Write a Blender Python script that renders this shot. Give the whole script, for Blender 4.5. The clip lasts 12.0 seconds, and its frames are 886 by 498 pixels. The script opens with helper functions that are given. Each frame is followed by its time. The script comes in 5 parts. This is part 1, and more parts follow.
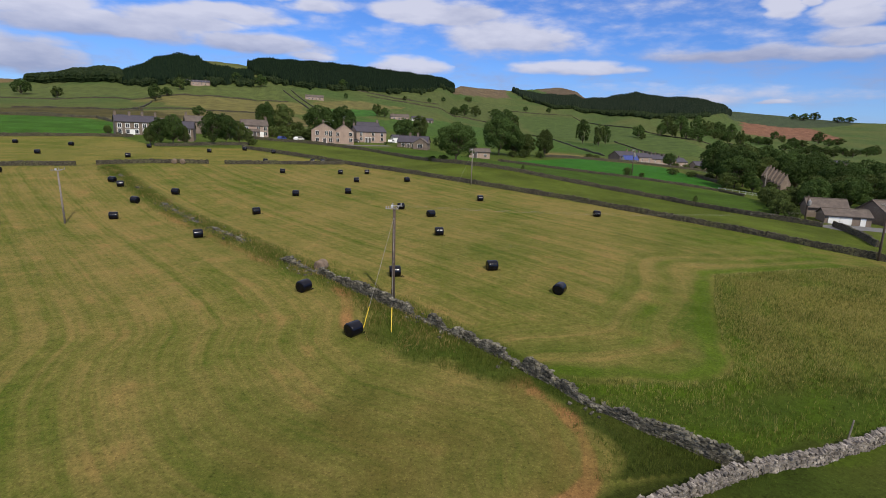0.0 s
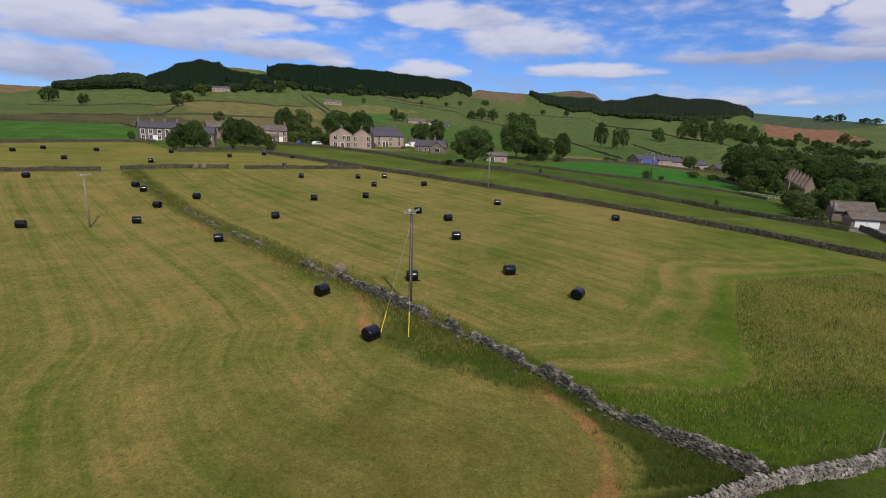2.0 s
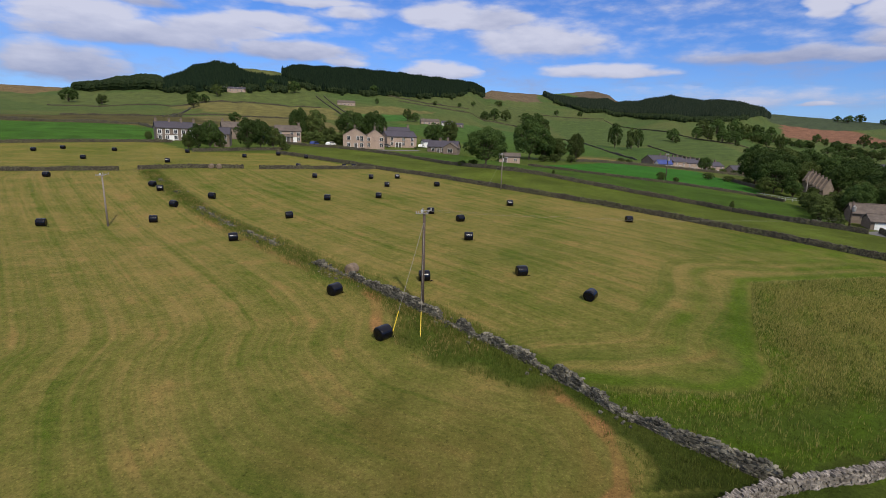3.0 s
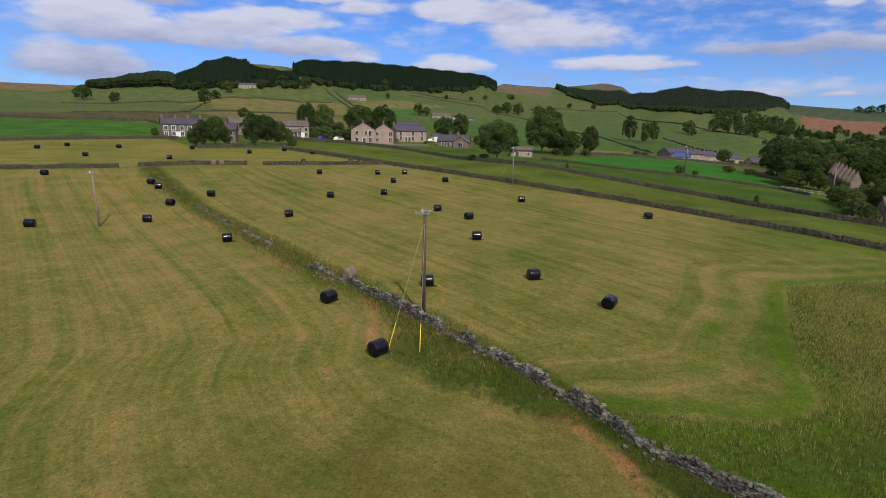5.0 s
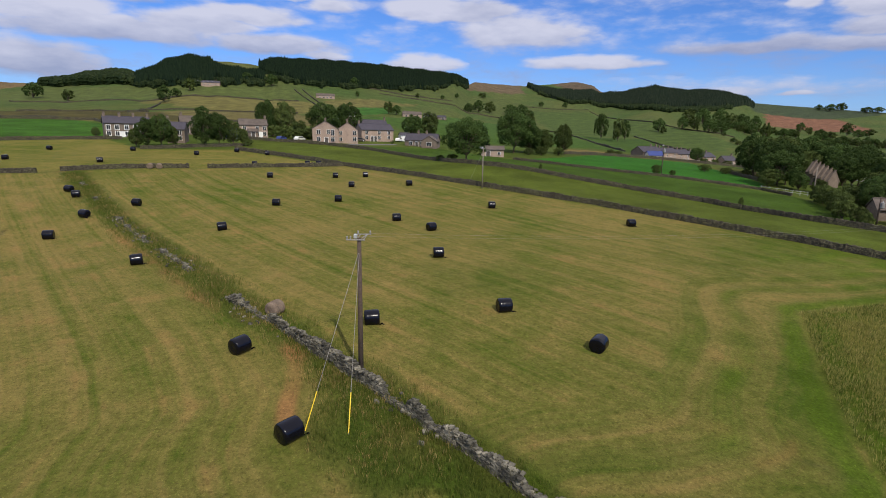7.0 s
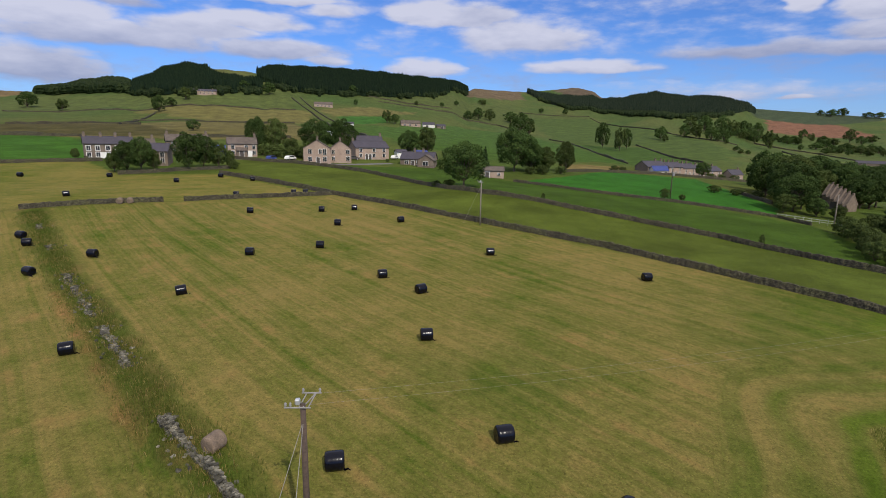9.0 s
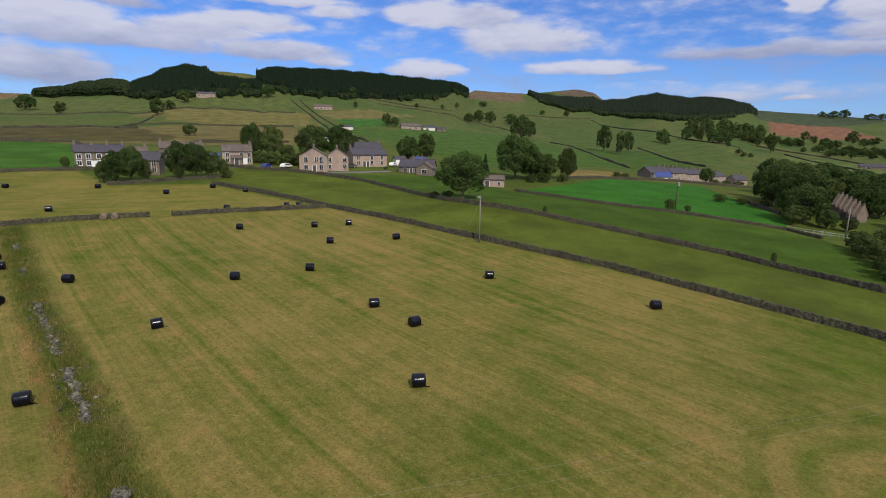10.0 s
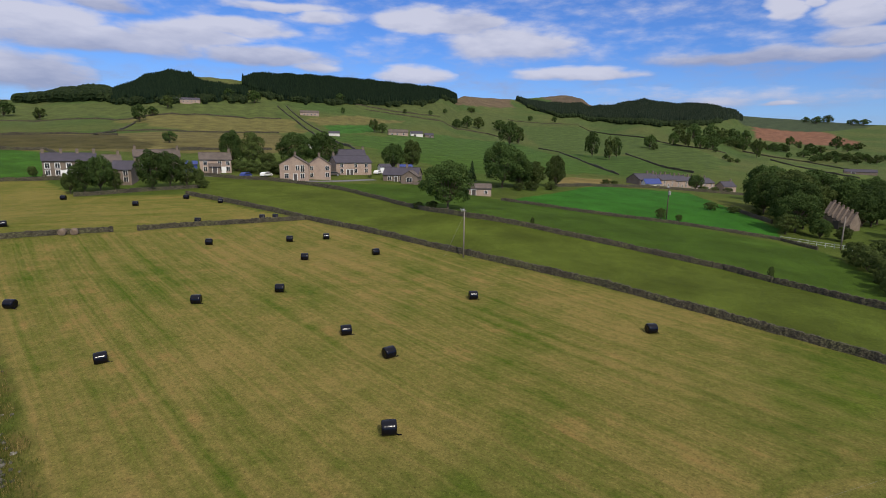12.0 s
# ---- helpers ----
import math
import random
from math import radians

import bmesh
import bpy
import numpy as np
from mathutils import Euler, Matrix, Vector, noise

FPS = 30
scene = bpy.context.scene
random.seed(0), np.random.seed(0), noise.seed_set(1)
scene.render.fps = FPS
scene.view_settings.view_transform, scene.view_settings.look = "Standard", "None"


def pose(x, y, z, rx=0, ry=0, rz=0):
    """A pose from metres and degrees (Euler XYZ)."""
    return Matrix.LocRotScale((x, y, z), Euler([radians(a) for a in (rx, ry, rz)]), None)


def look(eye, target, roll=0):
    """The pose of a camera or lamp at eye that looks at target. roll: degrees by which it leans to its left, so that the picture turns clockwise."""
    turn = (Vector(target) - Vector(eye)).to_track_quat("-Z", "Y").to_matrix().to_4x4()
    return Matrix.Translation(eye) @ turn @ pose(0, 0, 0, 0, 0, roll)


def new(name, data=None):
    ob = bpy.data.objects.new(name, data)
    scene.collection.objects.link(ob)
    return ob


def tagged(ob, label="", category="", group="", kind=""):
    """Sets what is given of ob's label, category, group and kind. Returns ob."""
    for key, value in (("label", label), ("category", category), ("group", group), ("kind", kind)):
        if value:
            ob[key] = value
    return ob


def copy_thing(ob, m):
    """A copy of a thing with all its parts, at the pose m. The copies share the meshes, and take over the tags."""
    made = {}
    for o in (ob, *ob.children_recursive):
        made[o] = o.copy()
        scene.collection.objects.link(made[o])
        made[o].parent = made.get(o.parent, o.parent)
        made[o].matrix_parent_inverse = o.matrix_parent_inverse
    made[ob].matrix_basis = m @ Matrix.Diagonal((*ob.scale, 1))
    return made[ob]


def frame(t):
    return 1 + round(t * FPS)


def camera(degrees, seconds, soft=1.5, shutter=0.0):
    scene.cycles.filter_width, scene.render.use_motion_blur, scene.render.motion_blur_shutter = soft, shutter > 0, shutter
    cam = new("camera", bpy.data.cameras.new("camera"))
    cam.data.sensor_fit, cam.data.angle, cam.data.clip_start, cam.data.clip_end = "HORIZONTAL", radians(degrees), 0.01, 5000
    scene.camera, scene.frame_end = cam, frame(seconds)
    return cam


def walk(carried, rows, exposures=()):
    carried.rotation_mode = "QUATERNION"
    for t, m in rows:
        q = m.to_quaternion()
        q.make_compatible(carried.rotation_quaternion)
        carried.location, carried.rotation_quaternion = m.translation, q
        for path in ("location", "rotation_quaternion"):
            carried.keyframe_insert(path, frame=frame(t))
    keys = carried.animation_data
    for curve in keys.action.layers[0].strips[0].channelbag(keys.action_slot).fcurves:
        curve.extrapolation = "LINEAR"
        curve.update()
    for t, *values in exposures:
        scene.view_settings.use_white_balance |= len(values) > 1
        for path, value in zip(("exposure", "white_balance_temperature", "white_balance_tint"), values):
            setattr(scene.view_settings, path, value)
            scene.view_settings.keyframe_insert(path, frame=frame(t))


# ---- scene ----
cam = camera(79.8, 12.0, soft=0.95)
PATH = [
    (0, (-1.568, 0.617, 13.418), (-1.311, 2.557, 13.009), 2.0),
    (0.5, (-1.561, 0.649, 13.439), (-1.311, 2.591, 13.032), 1.9),
    (1, (-1.538, 0.645, 13.486), (-1.303, 2.589, 13.084), 1.8),
    (1.5, (-1.574, 0.666, 13.468), (-1.356, 2.613, 13.068), 1.8),
    (2, (-1.606, 0.673, 13.487), (-1.412, 2.624, 13.089), 1.7),
    (2.5, (-1.575, 0.681, 13.473), (-1.41, 2.635, 13.077), 1.8),
    (3, (-1.615, 0.573, 13.482), (-1.467, 2.528, 13.085), 1.8),
    (5, (-0.608, 4.714, 13.341), (-0.507, 6.668, 12.923), 1.3),
    (5.5, (0.04, 6.794, 13.038), (0.232, 8.741, 12.621), 1.2),
    (6, (0.613, 9.082, 12.791), (0.839, 11.024, 12.373), 1.0),
    (6.5, (1.179, 11.512, 12.782), (1.377, 13.458, 12.363), 1.0),
    (7, (1.717, 14.098, 13.442), (1.914, 16.044, 13.022), 1.1),
    (7.2, (1.915, 15.08, 13.689), (2.11, 17.029, 13.283), 0.9),
    (9, (3.493, 23.224, 18.204), (3.689, 25.173, 17.799), 1.0),
    (9.5, (3.937, 25.32, 19.251), (4.131, 27.269, 18.848), 1.0),
    (10, (4.43, 27.484, 20.281), (4.623, 29.434, 19.879), 1.0),
    (10.5, (4.966, 29.54, 21.0), (5.157, 31.491, 20.601), 0.9),
    (11, (5.398, 31.035, 21.179), (5.592, 32.986, 20.784), 0.9),
    (11.5, (5.774, 31.932, 21.117), (5.986, 33.882, 20.729), 0.9),
    (12, (6.053, 32.312, 20.964), (6.285, 34.262, 20.582), 0.9),
]
walk(cam, [(t, look(e, g, r)) for t, e, g, r in PATH], exposures=[(0, 0.09), (2, 0.04), (7, 0.07), (9.5, 0.04), (12, 0.0)])

# ---- light ----
SUN_TO = Vector((-0.213, 0.692, -0.688)).normalized()      # the way the sunlight travels
sun_data = bpy.data.lights.new("sun", "SUN")
sun_data.energy, sun_data.angle, sun_data.color = 3.3, radians(0.53), (1.0, 0.93, 0.80)
sun = new("sun", sun_data)
sun.matrix_world = SUN_TO.to_track_quat("-Z", "Y").to_matrix().to_4x4()

# cloud banks low over the hills: bearing, height, half width, half depth (degrees), whiteness, density
CLOUDS = [(-29.4, 9.8, 4.4, 1.5, 0.9, 1.0), (-24.5, 8.4, 8.4, 1.4, 0.45, 1.0), (-18.1, 9.7, 5.9, 1.4, 0.75, 1.0), (-13.1, 10.7, 4.9, 1.0, 0.9, 0.9), (-24.6, 11.4, 3.4, 0.7, 0.3, 0.8),
          (-30.8, 5.4, 5.0, 2.0, 0.35, 0.9), (-11.2, 8.3, 6.5, 1.1, 0.4, 0.9), (-6.4, 7.6, 2.2, 0.7, 0.7, 0.7), (-10.0, 12.8, 6.2, 0.5, 0.85, 0.75), (-5.7, 12.0, 3.3, 0.7, 0.85, 0.7),
          (3.9, 12.1, 4.9, 1.4, 0.95, 1.0), (9.1, 11.9, 4.0, 1.2, 0.35, 0.9)]
CLOUDS += [(13.1, 10.1, 7.6, 2.1, 0.75, 0.8), (3.3, 7.0, 4.7, 1.0, 0.9, 0.95), (20.3, 7.2, 6.6, 0.9, 0.85, 1.0), (37.7, 11.8, 1.9, 1.3, 1.0, 1.0), (39.9, 12.2, 1.3, 0.6, 0.9, 0.8),
           (42.9, 10.9, 2.9, 1.5, 0.7, 1.0), (42.6, 9.2, 3.2, 1.0, 0.5, 0.9), (34.6, 8.1, 7.2, 0.8, 0.15, 0.7), (41.7, 7.9, 4.6, 0.8, 0.25, 0.8), (32.1, 4.6, 14.0, 1.2, 0.5, 0.22),
           (38.4, 4.2, 1.8, 0.3, 0.9, 0.8)]


def nodes_of(owner):
    owner.use_nodes = True
    tree = owner.node_tree
    tree.nodes.clear()

    def add(kind, inputs=None, operation="", use_clamp=False, data_type="", blend_type="", interpolation_type="", attribute_name=""):
        n = tree.nodes.new(kind)
        if operation:
            n.operation = operation
        if use_clamp:
            n.use_clamp = True
        if data_type:
            n.data_type = data_type
        if blend_type:
            n.blend_type = blend_type
        if interpolation_type:
            n.interpolation_type = interpolation_type
        if attribute_name:
            n.attribute_name = attribute_name
        for k, v in (inputs or {}).items():
            if isinstance(v, bpy.types.NodeSocket):
                tree.links.new(v, n.inputs[k])
            else:
                n.inputs[k].default_value = v
        return n
    return tree, add


def build_world():
    world = bpy.data.worlds.new("sky")
    scene.world = world
    tree, add = nodes_of(world)

    def m(op, a, b=0.0, c=0.0, clamp=False):
        return add("ShaderNodeMath", {0: a, 1: b, 2: c}, operation=op, use_clamp=clamp).outputs[0]
    sky = add("ShaderNodeTexSky")
    sky.sky_type, sky.sun_disc, sky.sun_elevation, sky.sun_rotation = "NISHITA", False, radians(43.5), radians(163)
    sky.altitude, sky.air_density, sky.dust_density, sky.ozone_density = 200.0, 1.0, 0.4, 2.5
    blue = add("ShaderNodeMix", {0: 1.0, 6: sky.outputs[0], 7: (0.52, 0.84, 1.48, 1)}, data_type="RGBA", blend_type="MULTIPLY")
    xyz = add("ShaderNodeSeparateXYZ", {0: add("ShaderNodeTexCoord").outputs["Generated"]})
    az = m("MULTIPLY", m("ARCTAN2", xyz.outputs[0], xyz.outputs[1]), 57.2958)
    el = m("MULTIPLY", m("ARCSINE", xyz.outputs[2]), 57.2958)
    uv = add("ShaderNodeCombineXYZ", {0: m("MULTIPLY", az, 0.17), 1: m("MULTIPLY", el, 0.50)}).outputs[0]

    def cloud_noise(vector, scale, detail, rough=0.55):
        return add("ShaderNodeTexNoise", {"Vector": vector, "Scale": scale, "Detail": detail, "Roughness": rough}).outputs
    puff = cloud_noise(uv, 1.5, 7.0, 0.56)[0]
    soft = cloud_noise(uv, 0.45, 3.0)[0]
    warp = add("ShaderNodeSeparateXYZ", {0: cloud_noise(uv, 0.8, 3.0)[1]}).outputs
    waz = m("MULTIPLY_ADD", m("SUBTRACT", warp[0], 0.5), 6.0, az)
    wel = m("MULTIPLY_ADD", m("SUBTRACT", warp[1], 0.5), 1.5, el)
    cover, weight, tones = None, None, None
    for a, e, wa, we, white, dense in CLOUDS:
        dx = m("DIVIDE", m("SUBTRACT", waz, a), wa * 1.12)
        dy = m("DIVIDE", m("SUBTRACT", wel, e), we * 1.2)
        dy = m("MAXIMUM", dy, m("MULTIPLY", dy, -1.45))          # flat undersides
        d = m("SUBTRACT", 1.0, m("SQRT", m("MULTIPLY_ADD", dx, dx, m("MULTIPLY", dy, dy))))
        up = m("MULTIPLY_ADD", m("DIVIDE", m("SUBTRACT", wel, e), we), 0.45, white)
        w = m("MAXIMUM", d, 0.001)
        cover = m("MULTIPLY", d, dense) if cover is None else m("SMOOTH_MAX", cover, m("MULTIPLY", d, dense), 0.12)
        weight = w if weight is None else m("ADD", weight, w)
        tones = m("MULTIPLY", w, up) if tones is None else m("MULTIPLY_ADD", w, up, tones)
    high = m("MULTIPLY", m("SUBTRACT", el, 15.0), 0.06, clamp=True)
    cover = m("MAXIMUM", cover, m("MULTIPLY", m("SUBTRACT", soft, 0.30), m("MULTIPLY", high, 4.0)))
    body = m("MULTIPLY_ADD", m("SUBTRACT", puff, 0.5), 0.85, cover)
    mask = add("ShaderNodeMapRange", {0: body, 1: -0.10, 2: 0.40, 3: 0.0, 4: 0.92}, interpolation_type="SMOOTHSTEP").outputs[0]
    shade = m("MULTIPLY_ADD", m("SUBTRACT", puff, 0.5), 1.3, m("DIVIDE", tones, weight))
    shade = m("MINIMUM", m("MAXIMUM", shade, 0.0), 1.0)
    tone = add("ShaderNodeMix", {0: shade, 6: (3.7, 4.1, 6.0, 1), 7: (7.3, 7.4, 8.8, 1)}, data_type="RGBA")
    haze = m("MULTIPLY", m("SUBTRACT", 9.0, el), 0.085, clamp=True)
    air = add("ShaderNodeMix", {0: m("MULTIPLY", haze, 0.6), 6: blue.outputs[2], 7: (4.3, 6.1, 9.6, 1)}, data_type="RGBA")
    mix = add("ShaderNodeMix", {0: mask, 6: air.outputs[2], 7: tone.outputs[2]}, data_type="RGBA")
    bg = add("ShaderNodeBackground", {0: mix.outputs[2], 1: 0.085})
    out = add("ShaderNodeOutputWorld", {0: bg.outputs[0]})


build_world()

# ---- materials ----
def surface(name, colour, rough=0.9, grain=0.25, grain_scale=3.0, blotch=0.25, blotch_scale=0.4, bump=0.3, bump_scale=6.0, metal=0.0,
            attribute="", other=None, each=0.0, coat=0.0, cells=0.0, gloss=0.5):
    """A weathered surface: colour varied at two scales, with fine relief."""
    mat = bpy.data.materials.new(name)
    tree, add = nodes_of(mat)
    where = add("ShaderNodeTexCoord").outputs["Object"] if not attribute else add("ShaderNodeNewGeometry").outputs["Position"]
    base = add("ShaderNodeRGB").outputs[0]
    base.default_value = (*colour, 1)
    if attribute:
        base = add("ShaderNodeAttribute", attribute_name=attribute).outputs["Color"]
    fine = add("ShaderNodeTexNoise", {"Vector": where, "Scale": grain_scale, "Detail": 5.0, "Roughness": 0.65}).outputs[0]
    wide = add("ShaderNodeTexNoise", {"Vector": where, "Scale": blotch_scale, "Detail": 3.0}).outputs[0]
    f = add("ShaderNodeMapRange", {0: fine, 1: 0.25, 2: 0.75, 3: 1 - grain, 4: 1 + grain}).outputs[0]
    w = add("ShaderNodeMapRange", {0: wide, 1: 0.3, 2: 0.7, 3: 1 - blotch, 4: 1 + blotch}).outputs[0]
    k = add("ShaderNodeMath", {0: f, 1: w}, operation="MULTIPLY").outputs[0]
    if each:
        r = add("ShaderNodeObjectInfo").outputs["Random"]
        i = add("ShaderNodeNewGeometry").outputs["Random Per Island"]
        s = add("ShaderNodeMath", {0: r, 1: i}, operation="ADD").outputs[0]
        s = add("ShaderNodeMath", {0: s}, operation="FRACT").outputs[0]
        s = add("ShaderNodeMapRange", {0: s, 3: 1 - each, 4: 1 + each}).outputs[0]
        k = add("ShaderNodeMath", {0: k, 1: s}, operation="MULTIPLY").outputs[0]
    if other:
        t = add("ShaderNodeMapRange", {0: wide, 1: 0.45, 2: 0.62}).outputs[0]
        base = add("ShaderNodeMix", {0: t, 6: base, 7: (*other, 1)}, data_type="RGBA").outputs[2]
    if cells:
        block = add("ShaderNodeTexVoronoi", {"Vector": where, "Scale": cells})
        tone = add("ShaderNodeMapRange", {0: block.outputs["Color"], 3: 0.45, 4: 1.7}).outputs[0]
        gap = add("ShaderNodeMapRange", {0: block.outputs["Distance"], 1: 0.35, 2: 0.7, 3: 1.0, 4: 0.35}).outputs[0]
        k = add("ShaderNodeMath", {0: add("ShaderNodeMath", {0: k, 1: tone}, operation="MULTIPLY").outputs[0], 1: gap}, operation="MULTIPLY").outputs[0]
    col = add("ShaderNodeVectorMath", {0: base, "Scale": k}, operation="SCALE").outputs[0]
    relief = add("ShaderNodeTexNoise", {"Vector": where, "Scale": bump_scale, "Detail": 4.0}).outputs[0]
    nrm = add("ShaderNodeBump", {"Height": relief, "Strength": bump, "Distance": 0.1}).outputs[0]
    bsdf = add("ShaderNodeBsdfPrincipled", {"Base Color": col, "Roughness": rough, "Metallic": metal, "Normal": nrm, "Coat Weight": coat, "Specular IOR Level": gloss})
    add("ShaderNodeOutputMaterial", {0: bsdf.outputs[0]})
    return mat


def grassland():
    """Grass seen from a low height: tussocks, and in the mown meadows swaths of dry and green stubble."""
    mat = bpy.data.materials.new("grassland")
    tree, add = nodes_of(mat)

    def m(op, a, b=0.0, c=0.0, clamp=False):
        return add("ShaderNodeMath", {0: a, 1: b, 2: c}, operation=op, use_clamp=clamp).outputs[0]

    def grain(vector, scale, detail, rough=0.55):
        return add("ShaderNodeTexNoise", {"Vector": vector, "Scale": scale, "Detail": detail, "Roughness": rough}).outputs[0]
    where = add("ShaderNodeNewGeometry").outputs["Position"]
    tint = add("ShaderNodeAttribute", attribute_name="tint").outputs["Color"]
    row = add("ShaderNodeSeparateXYZ", {0: add("ShaderNodeAttribute", attribute_name="swath").outputs["Vector"]}).outputs
    wide, blot, clump = grain(where, 0.045, 3.0), grain(where, 0.28, 4.0), grain(where, 4.6, 7.0, 0.74)
    tuss, lush = grain(where, 1.5, 5.0, 0.65), grain(where, 0.085, 6.0, 0.66)
    bend = m("MULTIPLY_ADD", lush, 1.0, m("MULTIPLY_ADD", blot, 0.6, row[0]))
    line = add("ShaderNodeCombineXYZ", {0: m("MULTIPLY", bend, 1.05), 1: m("MULTIPLY", row[1], 0.016)}).outputs[0]
    hair = add("ShaderNodeCombineXYZ", {0: m("MULTIPLY", row[0], 4.6), 1: m("MULTIPLY", row[1], 0.5)}).outputs[0]
    thin = add("ShaderNodeCombineXYZ", {0: m("MULTIPLY", m("MULTIPLY_ADD", blot, 0.35, row[0]), 2.1), 1: m("MULTIPLY", row[1], 0.03)}).outputs[0]
    streak, fine, rows = grain(line, 1.0, 3.0), grain(hair, 1.0, 4.0), grain(thin, 1.0, 2.0)
    band = m("SINE", m("MULTIPLY_ADD", row[0], 2.05, m("MULTIPLY", wide, 5.0)))
    dry = m("MULTIPLY_ADD", band, 0.06, 0.61)
    for noise_value, weight in ((streak, 1.4), (fine, 0.30), (wide, 1.1), (lush, 1.4), (blot, 1.0), (tuss, 0.7), (rows, 0.9)):
        dry = m("MULTIPLY_ADD", m("SUBTRACT", noise_value, 0.5), weight, dry)
    dry = m("MINIMUM", m("MAXIMUM", dry, 0.0), 1.0)
    mown = add("ShaderNodeMix", {0: dry, 6: (0.058, 0.091, 0.008, 1), 7: (0.196, 0.150, 0.045, 1)}, data_type="RGBA").outputs[2]
    bare = m("MULTIPLY", m("SUBTRACT", m("MULTIPLY_ADD", streak, 0.6, blot), 0.90, clamp=True), 5.0, clamp=True)
    mown = add("ShaderNodeMix", {0: m("MULTIPLY", bare, 0.55), 6: mown, 7: (0.250, 0.145, 0.052, 1)}, data_type="RGBA").outputs[2]
    base = add("ShaderNodeMix", {0: row[2], 6: tint, 7: mown}, data_type="RGBA").outputs[2]
    # stubble: tufts darkened with their small shadows in the colour; straws that lie bright
    fleck, straw = grain(where, 6.5, 5.0, 0.7), grain(where, 11.0, 4.0, 0.65)
    k = m("MULTIPLY", add("ShaderNodeMapRange", {0: clump, 1: 0.3, 2: 0.7, 3: 0.70, 4: 1.30}).outputs[0],
          add("ShaderNodeMapRange", {0: tuss, 1: 0.3, 2: 0.7, 3: 0.90, 4: 1.10}).outputs[0])
    k = m("MULTIPLY", k, add("ShaderNodeMapRange", {0: fleck, 1: 0.53, 2: 0.70, 3: 1.06, 4: 0.52}).outputs[0])
    k = m("MULTIPLY", k, add("ShaderNodeMapRange", {0: straw, 1: 0.56, 2: 0.70, 3: 0.97, 4: 1.60}).outputs[0])
    rough = m("SUBTRACT", 1.0, row[2])             # pasture: rushes, poached ground and richer grass in patches
    patch = m("MULTIPLY_ADD", m("SUBTRACT", lush, 0.5), 1.0, m("MULTIPLY", m("SUBTRACT", blot, 0.5), 0.7))
    k = m("MULTIPLY", k, m("MAXIMUM", m("MULTIPLY_ADD", rough, patch, 1.0), 0.4))
    col = add("ShaderNodeVectorMath", {0: base, "Scale": k}, operation="SCALE").outputs[0]
    rise = m("MULTIPLY_ADD", fleck, 1.2, m("MULTIPLY_ADD", tuss, 0.5, clump))
    nrm = add("ShaderNodeBump", {"Height": rise, "Strength": 0.6, "Distance": 0.22}).outputs[0]
    bsdf = add("ShaderNodeBsdfPrincipled", {"Base Color": col, "Roughness": 0.95, "Specular IOR Level": 0.04, "Normal": nrm, "Sheen Weight": m("MULTIPLY_ADD", row[2], 0.035, 0.010), "Sheen Roughness": 0.5, "Sheen Tint": (1.0, 0.86, 0.32, 1)})
    add("ShaderNodeOutputMaterial", {0: bsdf.outputs[0]})
    return mat


M_GROUND = grassland()
M_STONE = surface("dry_stone", (0.086, 0.079, 0.058), 0.92, 0.4, 7.0, 0.3, 1.6, 0.5, 9.0, other=(0.148, 0.134, 0.100), each=0.6)
M_STONE_PALE = surface("pale_dry_stone", (0.18, 0.155, 0.130), 0.92, 0.35, 6.0, 0.25, 1.6, 0.5, 9.0, other=(0.25, 0.22, 0.185), each=0.45)
M_WALL_FAR = surface("mossy_stone", (0.082, 0.070, 0.042), 0.95, 0.5, 2.6, 0.4, 0.4, 0.9, 3.0, other=(0.064, 0.060, 0.027), cells=7.0)
M_HOUSE = surface("sandstone", (0.34, 0.25, 0.195), 0.9, 0.25, 3.5, 0.15, 0.5, 0.4, 4.0)
M_HOUSE_DARK = surface("weathered_sandstone", (0.17, 0.13, 0.10), 0.9, 0.3, 3.5, 0.2, 0.5, 0.4, 4.0)
M_RENDER = surface("pale_render", (0.62, 0.58, 0.52), 0.85, 0.1, 2.0, 0.12, 0.4, 0.1, 5.0)
M_SLATE = surface("slate", (0.052, 0.045, 0.058), 0.75, 0.25, 4.0, 0.15, 0.7, 0.4, 7.0)
M_STONE_SLATE = surface("stone_slate", (0.105, 0.082, 0.066), 0.9, 0.3, 3.0, 0.25, 0.7, 0.5, 5.0)
M_WHITE = surface("white_paint", (0.78, 0.77, 0.74), 0.5, 0.05, 4.0, 0.06, 0.6, 0.05, 8.0)
M_GLASS = surface("dark_glass", (0.03, 0.035, 0.04), 0.08, 0.05, 2.0, 0.1, 0.5, 0.0, 2.0)
M_DOOR = surface("dark_timber", (0.06, 0.05, 0.045), 0.6, 0.2, 6.0, 0.1, 1.0, 0.2, 10.0)
M_BLUE = surface("blue_panel", (0.03, 0.05, 0.20), 0.5, 0.1, 3.0, 0.1, 0.8, 0.1, 5.0)
M_WOOD = surface("weathered_pole", (0.080, 0.055, 0.042), 0.9, 0.35, 7.0, 0.2, 0.8, 0.5, 16.0)
M_WOOD_PALE = surface("bleached_pole", (0.22, 0.185, 0.155), 0.85, 0.3, 7.0, 0.2, 0.8, 0.5, 16.0)
M_WIRE = surface("stay_wire", (0.24, 0.22, 0.19), 0.6, 0.1, 8.0, 0.1, 1.0, 0.1, 12.0)
M_STEEL = surface("galvanised_steel", (0.55, 0.56, 0.58), 0.45, 0.1, 8.0, 0.1, 1.0, 0.1, 12.0, metal=0.6)
